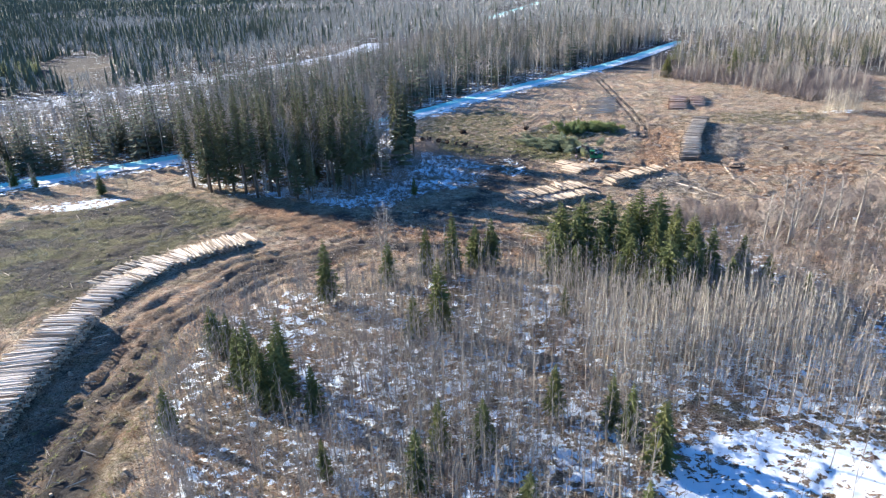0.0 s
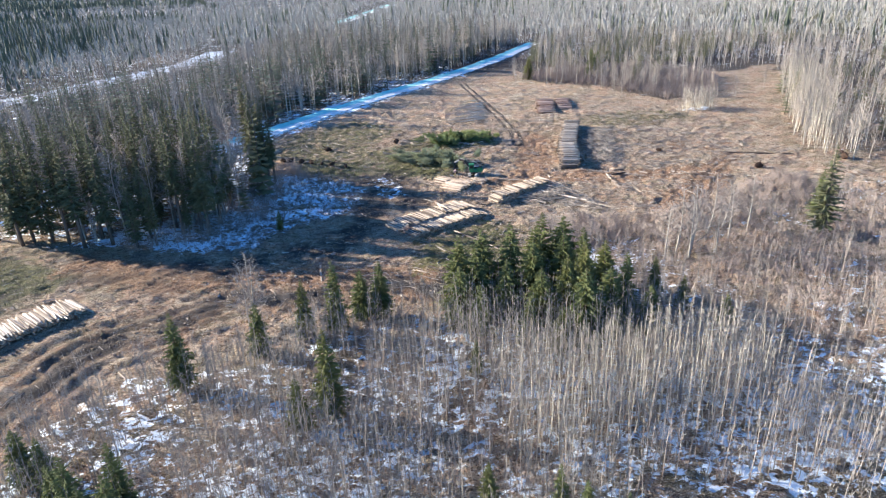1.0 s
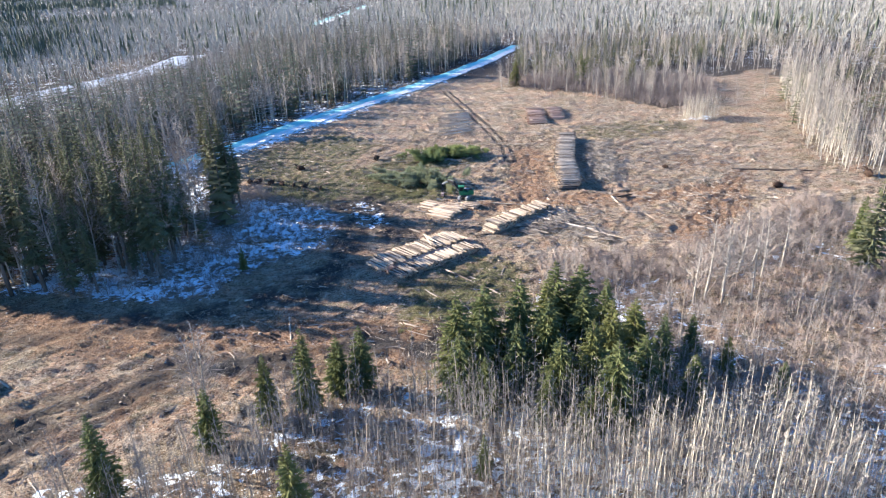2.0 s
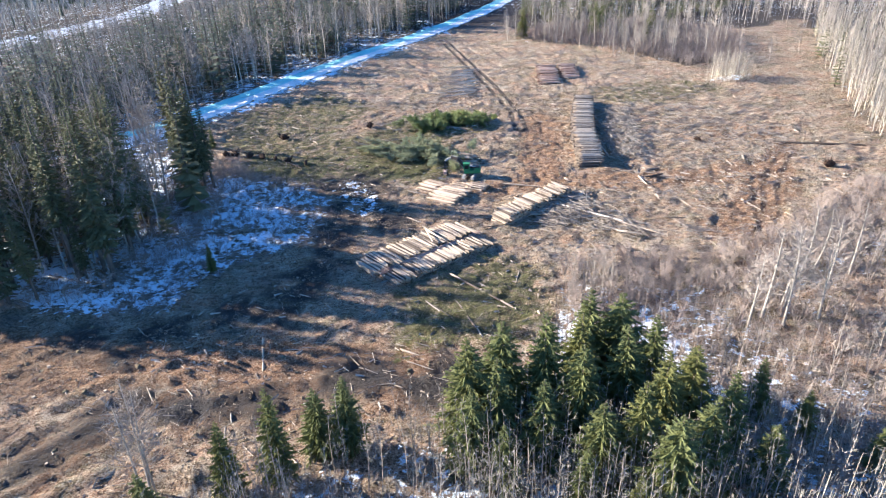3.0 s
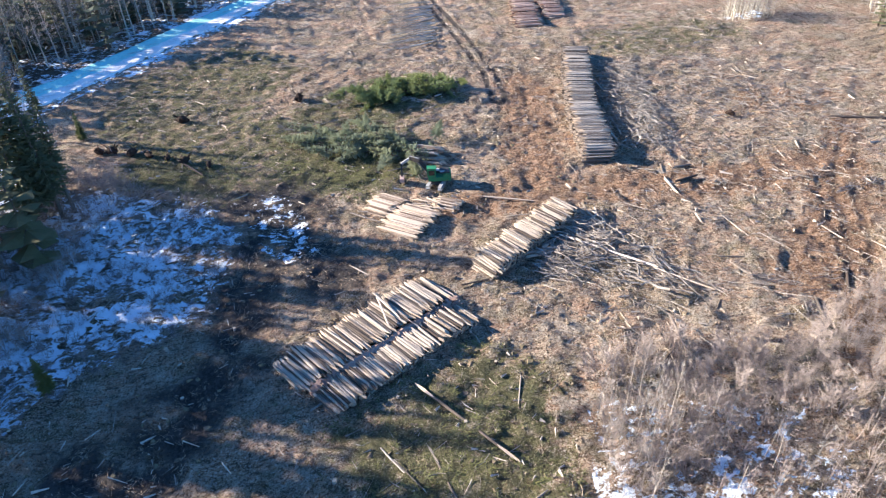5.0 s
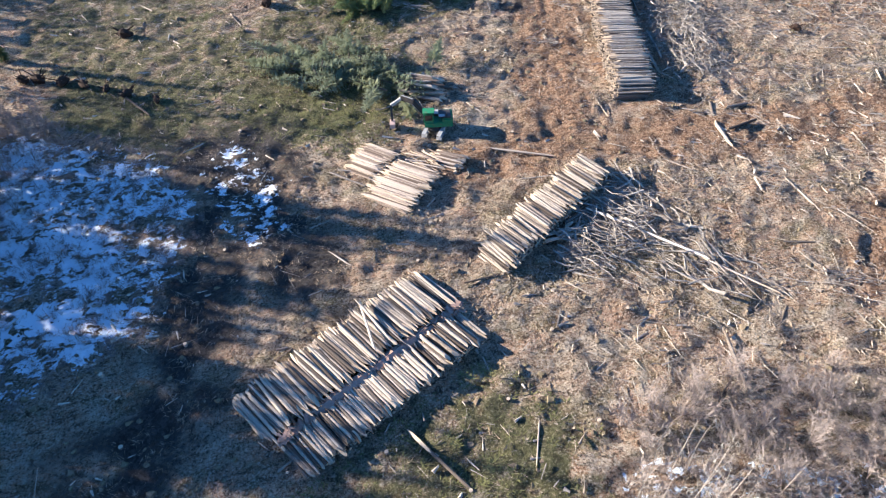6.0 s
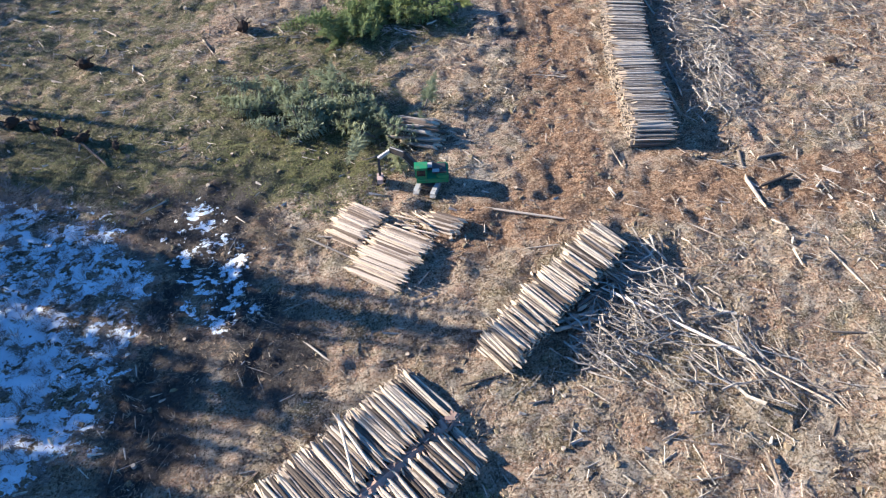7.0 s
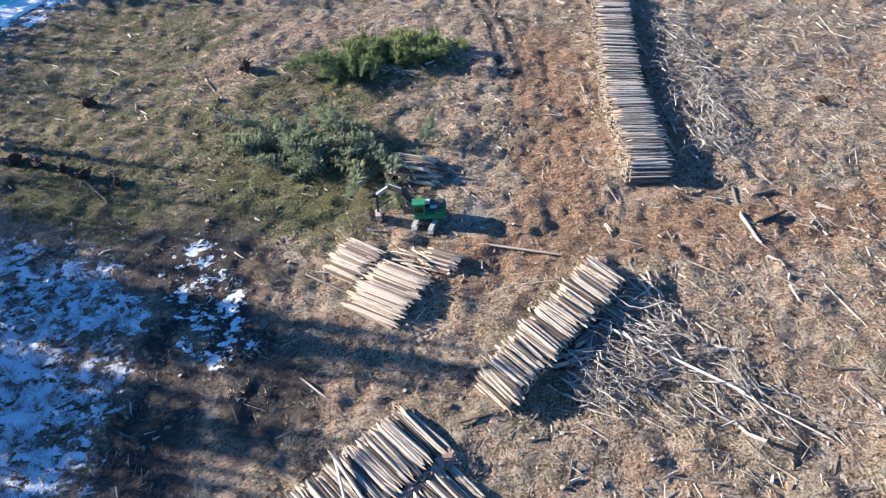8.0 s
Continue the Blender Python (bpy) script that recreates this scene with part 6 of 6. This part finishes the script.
# ---- the tree harvester ----
machine = tagged(new("tree_harvester"), "green tracked tree harvester with a dark boom, parked by the logs", "forestry machine")
MX, MY = 47.6, 191.4
machine.matrix_basis = Matrix.Translation((MX, MY, h1(MX, MY))) @ Matrix.Scale(0.88, 4)
FACE = Matrix.Rotation(math.atan2(0.30, -0.95), 4, "Z")
CRAWL = Matrix.Rotation(math.atan2(-0.80, -0.60), 4, "Z") @ Matrix.Translation((0.75, 0, 0))


def turned_geo(pieces, m):
    g = Geo()
    a = np.array(m)
    for v, t in pieces:
        g.add(np.asarray(v) @ a[:3, :3].T + a[:3, 3], t)
    return g


for side in (-1.15, 1.15):
    belt = [box(0, side, 0.5, 3.3, 0.34, 0.5, 0.1)]
    tr = part("track", turned_geo(belt, CRAWL), [M_GREY_STEEL], machine, "dusty grey steel crawler track")
    for i in range(30):
        u = i / 30 * 9.1
        if u < 3.5:
            p, an = (-1.75 + u, 0.9), 0
        elif u < 4.55:
            w = (u - 3.5) / 1.05 * math.pi
            p, an = (1.75 + 0.4 * math.sin(w), 0.5 + 0.4 * math.cos(w)), w
        elif u < 8.05:
            p, an = (1.75 - (u - 4.55), 0.1), 0
        else:
            w = (u - 8.05) / 1.05 * math.pi
            p, an = (-1.75 - 0.4 * math.sin(w), 0.5 - 0.4 * math.cos(w)), w
        v, t = box(0, 0, 0, 0.26, 0.62, 0.09, 0)
        a = np.array(CRAWL @ Matrix.Translation((p[0], side, p[1])) @ Matrix.Rotation(an, 4, "Y"))
        g = Geo()
        g.add(v @ a[:3, :3].T + a[:3, 3], t)
        part("track_shoe", g, [M_GREY_STEEL], tr)
part("undercarriage", turned_geo([box(0, 0, 0.75, 1.7, 2.1, 0.45), box(0, 0, 1.05, 1.3, 1.3, 0.3)], CRAWL), [M_DARK_STEEL], machine)
house = part("house", turned_geo([box(-0.3, 0, 1.62, 4.2, 2.7, 0.85, 0.1), box(-1.6, 0, 2.2, 1.6, 2.6, 0.9, 0.18)], FACE), [M_GREEN_PAINT], machine, "green painted upper body")
part("engine_hood", turned_geo([box(-1.2, 0.1, 2.72, 1.8, 1.9, 0.28, 0.08), box(0.15, -0.75, 2.25, 1.1, 1.0, 0.5, 0.08)], FACE), [M_DARK_STEEL], house, "black engine cover")
part("roof_panel", turned_geo([box(-0.75, 0.75, 2.9, 0.9, 0.6, 0.06, 0.02)], FACE), [M_GREY_STEEL], house, "pale grey roof panel")
part("walkway", turned_geo([box(0.35, -0.75, 2.54, 1.3, 1.05, 0.06, 0.01)], FACE), [M_GREY_STEEL], house, "worn grey deck plate")
part("exhaust", turned_geo([tube([(-1.5, 0.7, 2.8), (-1.5, 0.7, 3.3)], [0.08, 0.08], 8)[:2]], FACE), [M_DARK_STEEL], house)
for yy in (-1.28, 1.28):
    part("handrail", turned_geo([tube([(-2.2, yy, 2.6), (-2.2, yy, 3.05), (-0.8, yy, 3.05), (-0.8, yy, 2.6)], [0.03] * 4, 5)[:2]], FACE), [M_DARK_STEEL], house)
cab = part("cab", turned_geo([box(1.15, 0.62, 2.75, 1.55, 1.25, 1.75, 0.14), box(1.15, 0.62, 3.7, 1.75, 1.4, 0.16, 0.05)], FACE), [M_GREEN_PAINT], machine, "green cab with guarded windows")
for b in ((1.94, 0.62, 2.85, 0.03, 0.95, 1.1), (1.15, 1.255, 2.9, 1.1, 0.03, 0.95), (1.15, -0.015, 2.9, 1.1, 0.03, 0.95)):
    part("window", turned_geo([box(*b, 0.01)], FACE), [M_GLASS], cab, "dark tinted window")


def beam(pts, wide, deep):
    g = Geo()
    for (p, q2) in zip(pts[:-1], pts[1:]):
        p, q2 = Vector(p), Vector(q2)
        m = FACE @ Matrix.Translation((p + q2) / 2) @ (q2 - p).to_track_quat("X", "Z").to_matrix().to_4x4()
        v, t = box(0, 0, 0, (q2 - p).length + 0.15, wide, deep, 0.05)
        a = np.array(m)
        g.add(v @ a[:3, :3].T + a[:3, 3], t)
    return g


boom = part("boom", beam([(1.2, -0.5, 1.9), (3.2, -0.9, 4.4), (5.0, -1.8, 4.6)], 0.6, 0.75), [M_DARK_STEEL], machine, "dark steel boom")
part("stick", beam([(4.6, -1.95, 4.7), (6.6, -1.0, 3.9)], 0.36, 0.46), [M_GREY_STEEL], machine, "worn grey dipper arm")
part("link", beam([(6.6, -1.0, 3.9), (6.6, -0.1, 1.8)], 0.3, 0.36), [M_DARK_STEEL], machine, "dark hanging link")
part("ram", beam([(1.8, -0.55, 1.9), (3.6, -0.95, 4.0)], 0.14, 0.14), [M_GREY_STEEL], boom)
part("ram", beam([(3.4, -0.9, 4.9), (5.0, -1.7, 5.05)], 0.15, 0.15), [M_GREY_STEEL], boom)
head = part("processor_head", beam([(6.6, -0.6, 1.3), (6.6, 0.6, 1.2)], 0.75, 0.85), [M_HEAD_PAINT], machine, "dusty pinkish-grey processor head")
for yy in (-0.45, 0.4):
    part("grab_arm", beam([(6.2, yy, 1.2), (5.95, yy, 0.6), (6.4, yy, 0.25)], 0.14, 0.16), [M_DARK_STEEL], head)
    part("feed_roller", beam([(6.95, yy - 0.15, 0.75), (6.95, yy + 0.2, 0.75)], 0.35, 0.35), [M_DARK_STEEL], head)
